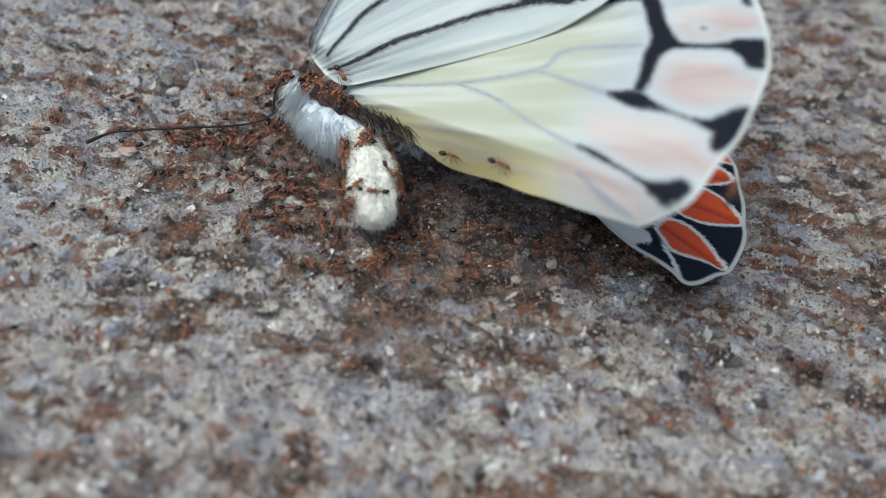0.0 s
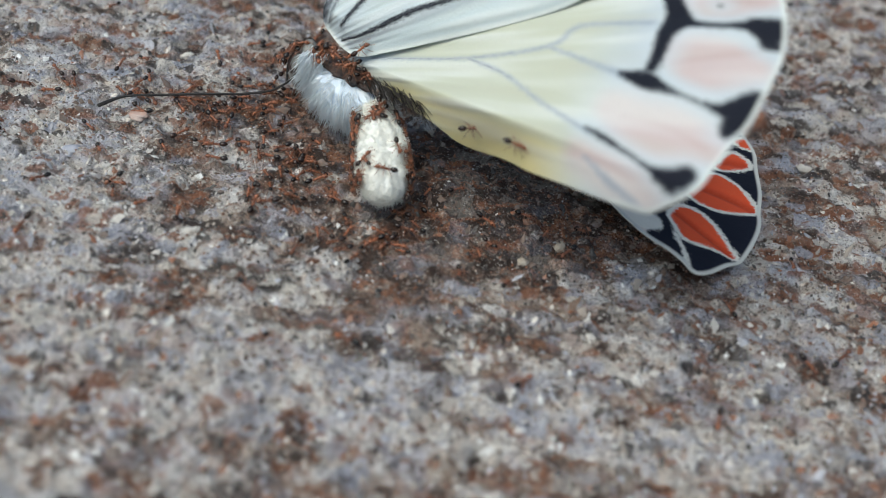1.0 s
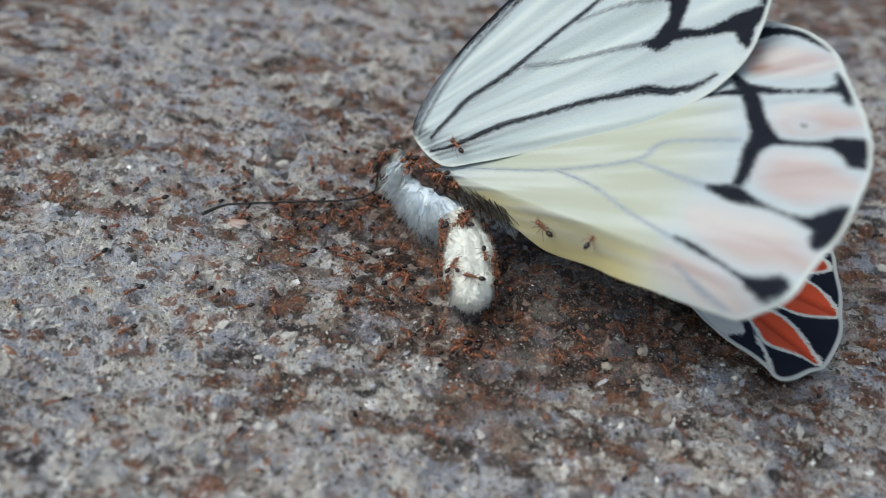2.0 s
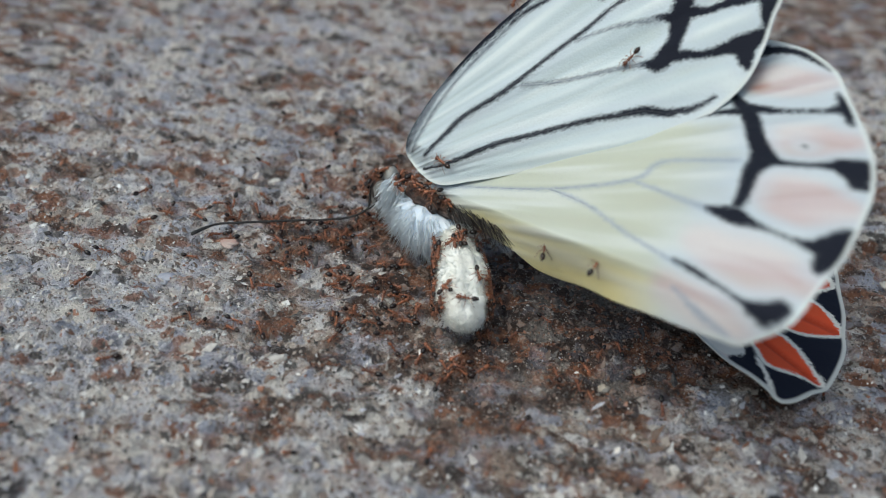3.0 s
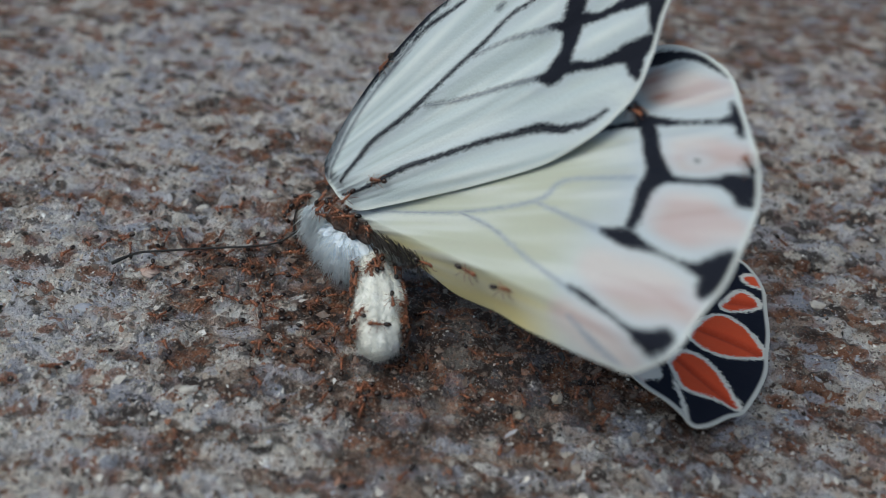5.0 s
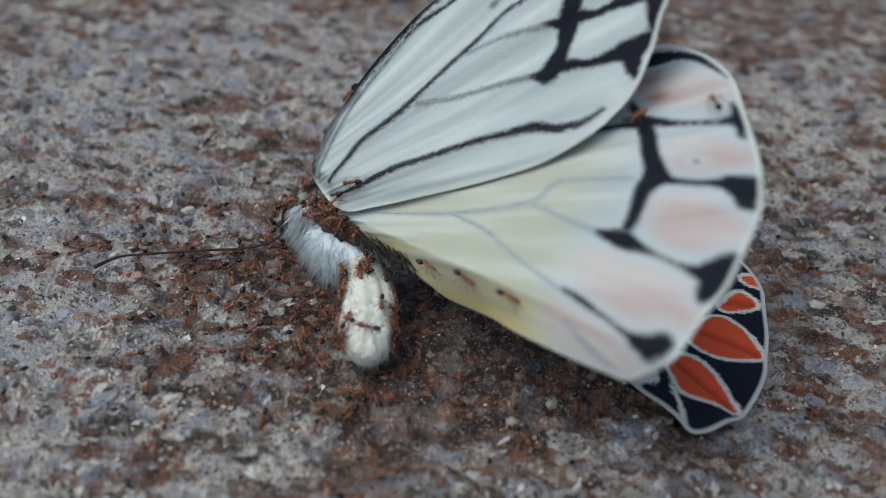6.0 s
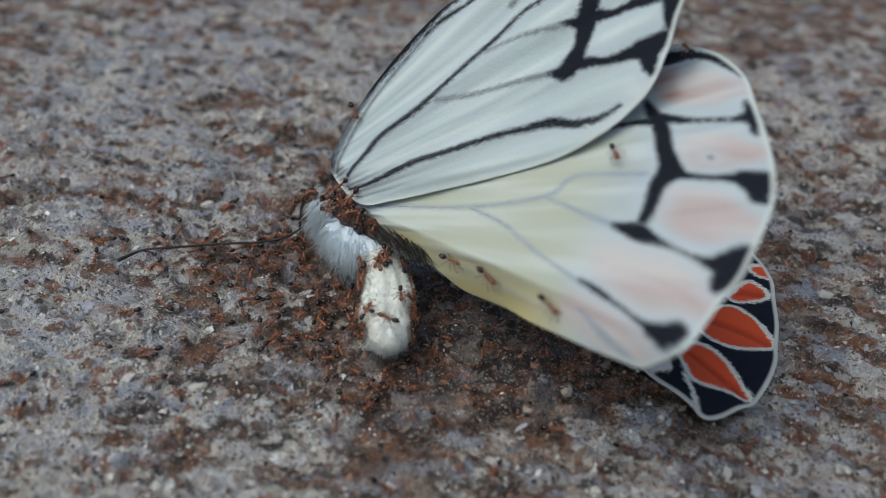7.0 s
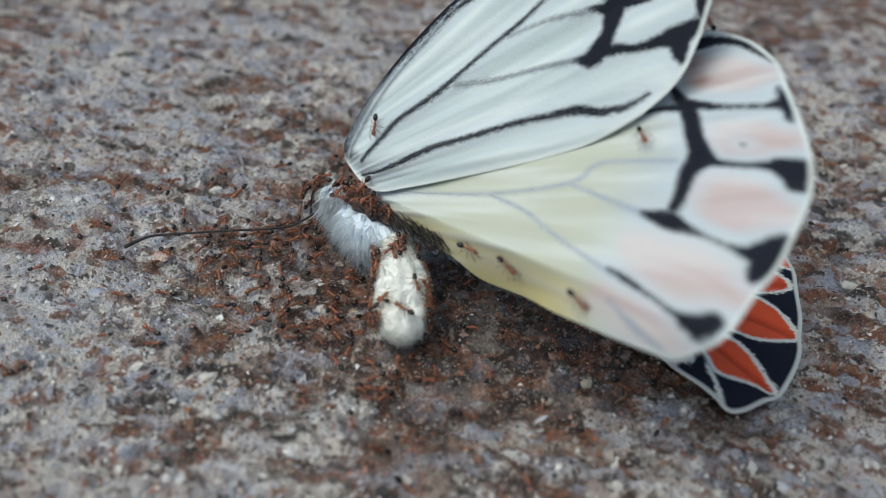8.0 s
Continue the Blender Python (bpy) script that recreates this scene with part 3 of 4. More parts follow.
F_dark = [[(2.05, -0.52, 0.08), (4.21, 0.46, 0.14), (6.02, 1.27, 0.14), (10.26, 1.92, 0.14), (14.55, 3.28, 0.13), (17.47, 4.13, 0.12), (20.11, 5.12,
    0.1), (22.47, 5.26, 0.1), (26.47, 6.7, 0.1)], [(1.55, -1.58, 0.05), (3.69, -1.98, 0.11), (5.83, -2.05, 0.17), (8.45, -2.11, 0.19), (10.89, -2.51,
    0.17), (15.56, -3.24, 0.15), (17.74, -3.77, 0.18), (19.23, -4.09, 0.25), (20.04, -4.37, 0.28), (21.17, -5.03, 0.24), (22.76, -5.42, 0.18), (23.82,
    -5.38, 0.1), (24.61, -5.22, 0.05)], [(28.94, 7.71, 0.57), (26.78, 5.52, 0.54), (25.43, 3.84, 0.54), (24.79, 2.98, 0.51), (24.26, 2.06, 0.54),
    (23.78, 1.13, 0.51), (23.29, 0.19, 0.38), (22.54, -0.6, 0.51), (21.67, -1.19, 0.44), (20.87, -0.88, 0.16)], [(22.46, -0.89, 0.48), (23.33, -1.19,
    0.32), (24.86, -1.83, 0.19), (26.45, -2.09, 0.38), (27.46, -2.25, 0.6), (28.37, -2.18, 0.48), (29.08, -1.83, 0.16)], [(27.55, -2.48, 0.63),
    (27.34, -3.45, 0.38), (27.29, -4.14, 0.13)], [(23.79, 1.94, 0.38), (22.71, 2.52, 0.09)], [(24.56, 2.19, 0.51), (25.85, 1.58, 0.22), (27.31, 1.39,
    0.25), (28.48, 1.26, 0.48), (29.98, 1.26, 0.82), (30.19, 0.12, 0.54), (29.58, -0.83, 0.25), (29.39, -1.73, 0.16)], [(26.78, 5.52, 0.44), (28.9,
    4.75, 0.28), (31.12, 3.91, 0.51), (32.37, 3.4, 0.7)], [(30.52, 0.03, 0.41), (31.52, 1.31, 0.51), (32.47, 3.1, 0.54), (33.15, 6.54, 0.63), (32.54,
    9.18, 0.48)], [(0.45, 1.1, 0.02), (2.45, 3.3, 0.05), (4.35, 4.95, 0.12), (5.74, 5.66, 0.25), (9.07, 7.18, 0.29), (13.08, 8.78, 0.32), (14.89, 9.38, 0.36), (15.89, 9.68, 0.4), (20.62,
    10.64, 0.43), (26.39, 11.13, 0.47), (30.68, 10.68, 0.54)], [(11.77, 7.68, 0.07), (13.73, 8.21, 0.11), (17.1, 8.46, 0.11), (21.64, 9.07, 0.11)]]
F_grey = [[(11.41, 1.77, 0.11), (14.22, 0.95, 0.14), (16.5, 0.38, 0.18), (18.7, -0.18, 0.2), (21.0, -0.9, 0.22)], [(16.32, 3.43, 0.07), (18.22, 3.34,
    0.11), (20.03, 3.07, 0.14), (21.74, 2.6, 0.18), (23.02, 2.35, 0.18)], [(0.49, 0.76, 0.26), (2.57, 2.95, 0.34), (4.38, 4.55, 0.34), (6.4, 5.55,
    0.11)], [(0.92, 0.37, 0.11), (2.71, 2.16, 0.14), (4.75, 3.82, 0.14), (7.53, 5.63, 0.14), (11.74, 7.59, 0.11)], [(19.19, 6.14, 0.18), (19.77, 6.33,
    0.11)]]
R_spots = [[(23.26, 0.0), (23.77, 1.65), (25.0, 1.62), (26.28, 0.68), (27.66, -1.1), (28.6, -2.5), (27.19, -2.4), (25.56, -2.67), (24.56, -2.48), (23.92, -1.34)],
           [(23.9, 4.2), (24.5, 6.75), (25.54, 8.03), (26.98, 7.65), (28.55, 6.25), (29.3, 5.1), (27.26, 3.4), (25.33, 3.1)],
           [(25.4, 9.7), (25.9, 11.4), (26.6, 12.2), (27.95, 11.7), (27.43, 10.6), (26.0, 9.4)], [(26.3, 14.3), (26.6, 14.9), (27.5, 15.1), (27.9, 14.0), (27.0, 13.8)]]
R_axes = [[(23.5, 0.8, 0), (26.0, -0.8, 0), (28.5, -2.4, 0)], [(24.0, 5.6, 0), (26.8, 5.5, 0), (29.2, 5.2, 0)], [(25.6, 10.6, 0), (27.9, 11.5, 0)]]
R_veins = [[(22.0, 3.1, 0.1), (23.58, 2.85, 0.1), (25.65, 2.4, 0.1), (27.3, 1.9, 0.16)], [(22.6, 6.6, 0.1), (24.24, 7.9, 0.1), (26.32, 8.85, 0.1), (28.2, 9.0, 0.16)], [(24.4, 12.3, 0.1), (26.0, 13.0, 0.12), (27.8, 13.0, 0.16)]]
R_pale = [[(24.0, -2.6, 0.2), (24.9, -4.3, 0.2), (25.5, -5.9, 0.22)], [(28.3, -2.35, 0.12), (29.2, -2.9, 0.14)], [(29.0, 5.2, 0.12), (30.0, 5.1, 0.14)], [(18.55, -1.54, 0.72), (20.92, -2.26, 0.72), (22.4, -2.16, 0.5)]]
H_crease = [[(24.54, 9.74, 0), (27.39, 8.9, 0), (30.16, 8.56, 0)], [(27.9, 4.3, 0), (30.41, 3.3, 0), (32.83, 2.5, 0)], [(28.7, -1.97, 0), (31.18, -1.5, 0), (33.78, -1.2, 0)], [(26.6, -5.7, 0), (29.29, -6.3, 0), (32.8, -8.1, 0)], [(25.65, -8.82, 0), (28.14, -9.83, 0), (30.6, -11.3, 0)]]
H_brown = [[(23.17, 10.63, 0.29), (24.3, 9.96, 0.58)], [(23.58, 12.29, 0.36), (23.62, 11.04, 0.43)]]
HIND = ([-9.21, 65.77, 5.5], [[0.7963, -0.4133, 0.4416], [0.2462, 0.8884, 0.3875], [-0.5525, -0.1998, 0.8092]])
FORE = ([-11.39, 66.76, 6.67], [[0.8117, 0.0149, 0.5839], [-0.3849, 0.7655, 0.5156], [-0.4393, -0.6432, 0.6271]])
FAR = ([-5.05, 64.62, 2.6], [[0.9687, -0.2427, -0.0517], [0.2375, 0.9672, -0.0906], [0.072, 0.0754, 0.9945]])
SWAY_HIND = [
    (0, 1.10, -0.07, -0.72),
    (0.2, 1.57, -0.48, -1.01),
    (0.5, 1.49, -1.00, -1.47),
    (0.7, 1.86, -1.10, -1.83),
    (1, 2.14, -1.76, -0.59),
    (1.5, 1.44, -1.16, -0.67),
    (1.8, 0.62, -1.10, -1.88),
    (2, -0.65, 0.03, -0.56),
    (2.2, -0.59, 0.41, -0.59),
    (3.3, -1.10, 1.11, -0.23),
    (3.5, -0.77, 0.54, -0.14),
    (3.8, 0.62, -0.55, 0.64),
    (4, 1.83, -1.63, 0.56),
    (4.2, 1.64, -1.93, 0.03),
    (4.5, -0.00, 0.00, 0.00),
    (4.8, 0.96, -1.17, 0.65),
    (5, 1.79, -1.79, 0.67),
    (5.2, 1.88, -1.72, 0.59),
    (6.3, 0.49, -0.48, 0.30),
    (6.5, 0.55, -0.30, 0.08),
    (6.8, 0.45, -0.67, -0.15),
    (7, 0.25, -0.21, -0.05),
    (7.2, 0.74, -0.56, 0.50),
    (7.5, 1.77, -1.38, 0.53),
    (7.8, 0.59, -0.34, 0.10),
    (8, -0.07, 0.42, 0.16),
]
SWAY_FORE = [
    (0, 1.10, -0.07, -0.72),
    (0.2, 1.25, -0.25, -1.02),
    (0.5, 1.49, -1.00, -1.47),
    (0.7, 1.84, -1.38, -1.17),
    (1, 2.14, -1.76, -0.59),
    (1.3, 1.34, -1.67, -0.96),
    (1.5, 0.57, -1.30, -0.95),
    (1.8, -0.61, -0.25, 0.50),
    (2, -1.45, 0.93, 1.66),
    (3.3, -2.61, 2.65, 1.48),
    (3.5, -2.45, 1.97, 1.45),
    (3.8, 0.37, -0.11, 0.40),
    (4, 2.09, -1.86, -0.21),
    (4.2, 1.58, -2.26, -0.30),
    (4.5, -0.00, 0.00, 0.00),
    (4.8, 1.84, -1.61, -0.21),
    (5, 2.92, -2.53, -0.41),
    (5.2, 2.96, -2.29, -0.47),
    (6.3, 1.30, -0.95, -0.36),
    (6.5, 0.99, -0.42, -0.32),
    (6.8, 0.70, -1.37, -0.48),
    (7, 0.65, -0.75, -0.45),
    (7.2, 1.47, -1.25, -0.50),
    (7.5, 2.68, -2.00, -0.64),
    (7.8, 0.95, -0.52, -0.42),
    (8, -0.06, 0.61, -0.20),
]
HIND_GRAIN = [[0.732, 0.434], [-0.005, 0.773]]
FORE_GRAIN = [[0.838, -0.198], [0.349, 0.911]]
FAR_GRAIN = [[0.9, 0.408], [-0.337, 0.431]]
ANT_A = [(0, 2.8, -2.5), (1.0, 3.1, -3.3), (1.5, 4.9, -1.5), (2.0, 4.3, -2.5), (3.5, 3.2, -1.7), (4.0, 3.8, -1.9), (4.5, 2.7, -2.1), (8, 1.8, -2.6)]
ANT_B = [(0, 24.7, 12.4), (2.0, 29.8, 2.7), (3.5, 14.6, -0.9), (4.0, 8.7, -3.9), (4.5, 7.7, -3.7), (5.0, 6.0, -2.3), (6.5, 4.0, -1.5), (7.0, 1.3,
    -1.1), (8, 0.3, -2.5)]
ANT_C = [(0, 15.3, -7.1), (0.5, 15.4, -7.1), (1.0, 16.0, -6.9), (1.5, 15.9, -6.8), (2.0, 14.8, -6.4), (3.5, 15.2, -6.4), (4.5, 15.8, -6.1), (5.0,
    15.7, -5.8), (6.5, 16.9, -6.4), (7.0, 17.2, -6.7), (8.0, 17.2, -6.8)]
ANT_D = [(0, 19.6, -8.0), (1.0, 20.2, -8.1), (1.5, 20.1, -7.8), (2.0, 18.9, -7.3), (3.5, 20.1, -7.9), (4.5, 19.0, -7.1), (6.5, 21.4, -7.7), (7.0,
    23.2, -8.7), (8.0, 23.6, -9.1)]
ANT_E = [(0, 20.1, 9.0), (2.0, 18.3, 10.7), (3.5, 19.5, 10.0), (4.0, 24.8, 7.3), (4.5, 25.2, 6.7), (5.0, 24.2, 7.2), (6.5, 25.0, 6.1), (7.0, 22.4,
    10.1), (8.0, 20.1, 11.9)]
ANT_F = [(0, 35.1, -10.2), (2.0, 34.9, -2.7), (3.5, 34.7, -1.3), (4.5, 34.9, 0.5), (5.0, 34.0, 1.5), (6.5, 28.5, 9.5), (7.0, 25.6, 12.6), (7.5, 25.5,
    12.7), (8.0, 24.8, 13.7)]
ANT_G = [(0, 17.6, 9.5), (3.5, 16.5, 11.7), (5.0, 16.6, 12.5), (6.5, 23.5, 3.4), (7.0, 23.3, 3.4), (7.5, 23.2, 4.0), (8.0, 23.2, 3.7)]
ANT_H = [(0, 15.3, 13.1), (3.5, 12.6, 8.7), (4.5, 11.3, 7.7), (5.0, 9.3, 6.8), (6.5, 4.6, 4.7), (7.0, 4.3, 4.4), (7.5, 4.9, 3.4), (8.0, 4.3, 1.7)]
ANT_I = [(0, 8.3, -6.0), (2.0, 7.1, -4.4), (4.5, 10.5, -5.2), (6.5, 13.4, -5.3), (7.5, 13.1, -5.6), (8.0, 13.2, -5.5)]
FAR_MIDDLE = (21.38, 5.46)


def polyline_field(p, strokes, grain=((1, 0), (0, 1))):
    """Signed distance in mm from points to the nearest stroke; a stroke is a line of (x, y, half width). grain: how marks stretch along the wing."""
    best = np.full(len(p), 9.0)
    g = np.array(grain, float)
    p = p @ g.T
    for stroke in strokes:
        s = smooth_line(stroke, 4) if len(stroke) > 2 else np.array(stroke, float)
        s = np.concatenate([s[:, :2] @ g.T, s[:, 2:]], 1)
        for a, b in zip(s, s[1:]):
            d = b[:2] - a[:2]
            t = np.clip(((p - a[:2]) @ d) / max(d @ d, 1e-9), 0, 1)
            near = a[:2] + t[:, None] * d
            w = a[2] + t * (b[2] - a[2])
            best = np.minimum(best, np.hypot(*(p - near).T) - w)
    return best


def polygon_field(p, shapes):
    """Signed distance in mm from points to the nearest of some rounded patches, below zero inside."""
    best = np.full(len(p), 9.0)
    for shape in shapes:
        ring = smooth_line(shape, 4, True)
        far, inside = np.full(len(p), 9.0), np.zeros(len(p), bool)
        for a, b in zip(ring, np.roll(ring, -1, 0)):
            d = b - a
            t = np.clip(((p - a) @ d) / max(d @ d, 1e-9), 0, 1)
            far = np.minimum(far, np.hypot(*(p - a - t[:, None] * d).T))
            crosses = (a[1] > p[:, 1]) != (b[1] > p[:, 1])
            inside ^= crosses & (p[:, 0] < a[0] + (p[:, 1] - a[1]) * d[0] / (d[1] if abs(d[1]) > 1e-9 else 1e-9))
        best = np.minimum(best, np.where(inside, -far, far))
    return best


def wing_mesh(name, outline, centre, lift, marks, zones, material, bend=None, rings=150, samples=11, thick=0.05, hinge=None):
    """A thin closed sheet: rings from the hinge to the outline, an upper and an under face, and a rim."""
    rim = smooth_line(outline, samples, True)
    centre = np.array(centre)
    n = len(rim)
    fr = (np.arange(1, rings + 1) / rings) ** 0.8
    p = np.concatenate([[centre], (centre + fr[:, None, None] * (rim - centre)).reshape(-1, 2)])
    z = lift(p)
    q = np.concatenate([p, z[:, None]], 1)
    if bend is not None:
        q = q + bend(p)
    top = q + np.array((0, 0, thick))
    low = q - np.array((0, 0, thick))
    k = len(p)
    faces = []
    for j in range(n):
        j2 = (j + 1) % n
        faces.append((0, 1 + j, 1 + j2))
        for r in range(rings - 1):
            a, b = 1 + r * n, 1 + (r + 1) * n
            faces.append((a + j, b + j, b + j2, a + j2))
    area = sum(a[0] * b[1] - a[1] * b[0] for a, b in zip(rim, np.roll(rim, -1, 0)))
    if area < 0:
        faces = [f[::-1] for f in faces]
    faces += [tuple(q + k for q in f[::-1]) for f in faces]
    e = 1 + (rings - 1) * n
    for j in range(n):
        j2 = (j + 1) % n
        f = (e + j, e + k + j, e + k + j2, e + j2)
        faces.append(f if area > 0 else f[::-1])
    ob = sheet(name, np.concatenate([top, low]), faces, material)
    me = ob.data
    edge = np.full(k, 9.0)
    for a, b in zip(rim, np.roll(rim, -1, 0)):
        d = b - a
        t = np.clip(((p - a) @ d) / max(d @ d, 1e-9), 0, 1)
        edge = np.minimum(edge, np.hypot(*(p - a - t[:, None] * d).T))
    for key, cols in (("marks", marks(p)), ("zones", zones(p, edge))):
        rgba = np.ones((2 * k, 4), np.float32)
        rgba[:, :len(cols)] = np.tile(np.stack(cols, 1), (2, 1))
        me.color_attributes.new(key, "FLOAT_COLOR", "POINT").data.foreach_set("color", rgba.ravel())
    hub = centre if hinge is None else np.array(hinge)
    uv = np.stack([np.arctan2(p[:, 1] - hub[1], p[:, 0] - hub[0] + 12), np.hypot(*(p - hub).T) / 30], 1)
    uv = np.tile(uv, (2, 1))
    idx = np.empty(len(me.loops), np.int32)
    me.loops.foreach_get("vertex_index", idx)
    me.uv_layers.new(name="polar").data.foreach_set("uv", uv[idx].ravel().astype(np.float32))
    return ob


def soft(x, lo, hi):
    t = np.clip((x - lo) / (hi - lo), 0, 1)
    return t * t * (3 - 2 * t)


def pleats(p, veins, depth, seed):
    """Veins stand proud, the membrane between them sags and ripples."""
    d = polyline_field(p, veins)
    ripple = np.array([noise.noise(Vector((math.atan2(v, u + 8) * 13, math.hypot(u, v) / 18, seed))) for u, v in p])
    return depth * (np.exp(-np.maximum(d, 0) / 1.1) - 0.5) + 0.42 * ripple * soft(np.hypot(*p.T), 2, 14)


def wing_matrix(frame_of):
    o, axes = frame_of
    m = Matrix(axes).transposed().to_4x4()
    return Matrix.Translation(Vector(o) * MM) @ m


def sway_rows(frame_of, rows, base):
    o = Vector(frame_of[0]) * MM
    out = []
    for t, a, b, c in rows:
        w = Vector((radians(a), radians(b), radians(c)))
        turn = Matrix.Rotation(w.length, 4, w.normalized()) if w.length > 1e-6 else Matrix.Identity(4)
        out.append((t, base.inverted() @ Matrix.Translation(o) @ turn @ Matrix.Translation(-o) @ wing_matrix(frame_of)))
    return out


def vein_parts(wing, strokes, lift, material, radius, bend=None):
    for stroke in strokes:
        line = smooth_line([s[:2] for s in stroke], 6) if len(stroke) > 2 else np.array([s[:2] for s in stroke], float)
        z = lift(line)
        shift = np.zeros((len(line), 3)) if bend is None else bend(line)
        bm = bmesh.new()
        n = len(line)
        tube(bm, [(u + b[0], v + b[1], h + b[2] + 0.03) for (u, v), h, b in zip(line, z, shift)], [radius * (1.0 - 0.5 * i / n) for i in range(n)], 5)
        part("vein", bm, material, wing)


BASE = at_mm((-9.0, 63.5, 0.0))
butterfly = new("butterfly")
butterfly.matrix_basis = BASE
tagged(butterfly, "dead white butterfly with black veins and red spots, swarmed by ants", "butterfly")
TO_BASE = BASE.inverted()


def fold_depth(p):
    """How far a place of the hindwing lies beyond the crease along its inner margin."""
    p = np.atleast_2d(np.array(p, float))
    d = np.maximum(0, -(p[:, 1] + 0.33 * p[:, 0]) + 0.15)
    return d * d / (d + 0.6)


FOLD_FROM = np.array((56.1, -34.5, 37.6))


def fold_shift(p):
    """The inner margin is creased and hangs down towards the body's far side."""
    p = np.atleast_2d(np.array(p, float))
    q = np.concatenate([p, np.zeros((len(p), 1))], 1) - FOLD_FROM
    return q / np.linalg.norm(q, axis=1)[:, None] * (3.0 * fold_depth(p) * (1 - 0.55 * soft(p[:, 0], 17.0, 26.0)))[:, None]


def fore_droop(p):
    """The hind edge of the forewing sinks onto the hindwing."""
    p = np.atleast_2d(np.array(p, float))
    edge = np.interp(p[:, 0], [0.6, 2.3, 5.3, 8.3, 13.0, 19.0, 23.0], [-0.7, -3.1, -4.1, -4.8, -5.9, -6.8, -6.5])
    depth = np.interp(p[:, 0], [0.0, 2.0, 5.0, 8.0, 13.0, 19.0, 23.0, 27.0], [1.5, 1.5, 1.1, 0.75, 0.2, 0.0, 0.1, 0.0])
    return (depth * (1 - soft(p[:, 1] - edge, 0.0, 3.4)))[:, None] * np.array((-0.19, 0.42, -0.88))


def build_wings():
    def hind_lift(p):
        return pleats(p, H_grey + H_dark[:1], 0.10, 2.0) - 0.07 * np.maximum(0, p[:, 1] - 2)

    def hind_bend(p):
        return fold_shift(p)

    def hind_marks(p):
        return polyline_field(p, H_dark, HIND_GRAIN), polyline_field(p, H_grey, HIND_GRAIN), polyline_field(p, H_pink, HIND_GRAIN), polyline_field(p, H_brown, HIND_GRAIN)

    def hind_zones(p, edge):
        yellow = (1 - soft(p[:, 0] + 0.08 * p[:, 1], 20.5, 27.0)) * soft(np.hypot(*p.T), 0, 8)
        inner = soft(-(p[:, 1] + 0.33 * p[:, 0]), -0.4, 1.2) * yellow
        margin = soft(-(p[:, 1] + 0.33 * p[:, 0]), 0.2, 1.0) * (1 - soft(p[:, 0], 24.0, 29.0))
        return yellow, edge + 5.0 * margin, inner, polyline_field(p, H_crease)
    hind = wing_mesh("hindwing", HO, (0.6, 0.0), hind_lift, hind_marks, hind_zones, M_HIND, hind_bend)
    hind.parent = butterfly
    tagged(hind, "cream hindwing with black marks and rosy outer cells")
    vein_parts(hind, H_grey[:3], hind_lift, M_VEIN, 0.06)

    def fore_lift(p):
        return 1.3 + pleats(p, F_dark[:2] + F_grey[:2], 0.16, 9.0)

    def fore_marks(p):
        blots = [[(a, b, w + 0.05) for a, b, w in stroke] for stroke in F_dark[2:9]]
        return polyline_field(p, F_dark[:2] + blots + F_dark[9:], FORE_GRAIN), polyline_field(p, F_grey, FORE_GRAIN), np.full(len(p), 9.0), np.full(len(p), 9.0)

    def fore_zones(p, edge):
        leading = (p[:, 1] > (p[:, 0] - 24) * 1.4) & (p[:, 1] > 0.5)
        return np.zeros(len(p)), edge + 5.0 * leading, np.zeros(len(p))
    fore = wing_mesh("forewing", FO, (1.4, -0.4), fore_lift, fore_marks, fore_zones, M_FORE, fore_droop)
    fore.parent = butterfly
    tagged(fore, "chalk-white forewing with black veins and black margin")
    vein_parts(fore, F_dark[:2], fore_lift, M_DARK_VEIN, 0.07, fore_droop)
    vein_parts(fore, F_grey[:2], fore_lift, M_VEIN, 0.05, fore_droop)

    def far_lift(p):
        crease = polyline_field(p, [[(a, b, 0.0) for a, b, _ in s] for s in R_axes])
        return 0.06 * np.maximum(p[:, 1] - 3, 0) + 0.4 * pleats(p, R_axes, 0.05, 5.0) - 0.45 * np.exp(-crease / 0.9)

    def far_marks(p):
        red = polygon_field(p, R_spots)
        outer = 21.8 - p[:, 0] - 0.05 * p[:, 1]
        pale = polyline_field(p, R_pale, FAR_GRAIN)
        return red, outer, np.minimum(red - 0.42, pale), polyline_field(p, R_veins)

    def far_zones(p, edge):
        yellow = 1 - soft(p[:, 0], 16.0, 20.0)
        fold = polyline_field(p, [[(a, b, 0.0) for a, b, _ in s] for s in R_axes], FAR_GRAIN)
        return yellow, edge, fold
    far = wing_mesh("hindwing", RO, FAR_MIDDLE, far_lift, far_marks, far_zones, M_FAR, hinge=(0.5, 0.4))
    far.parent = butterfly
    far.matrix_basis = TO_BASE @ wing_matrix(FAR)
    tagged(far, "yellow wing underside with red spots rimmed in white and black")
    return hind, fore, far


hindwing, forewing, far_wing = build_wings()


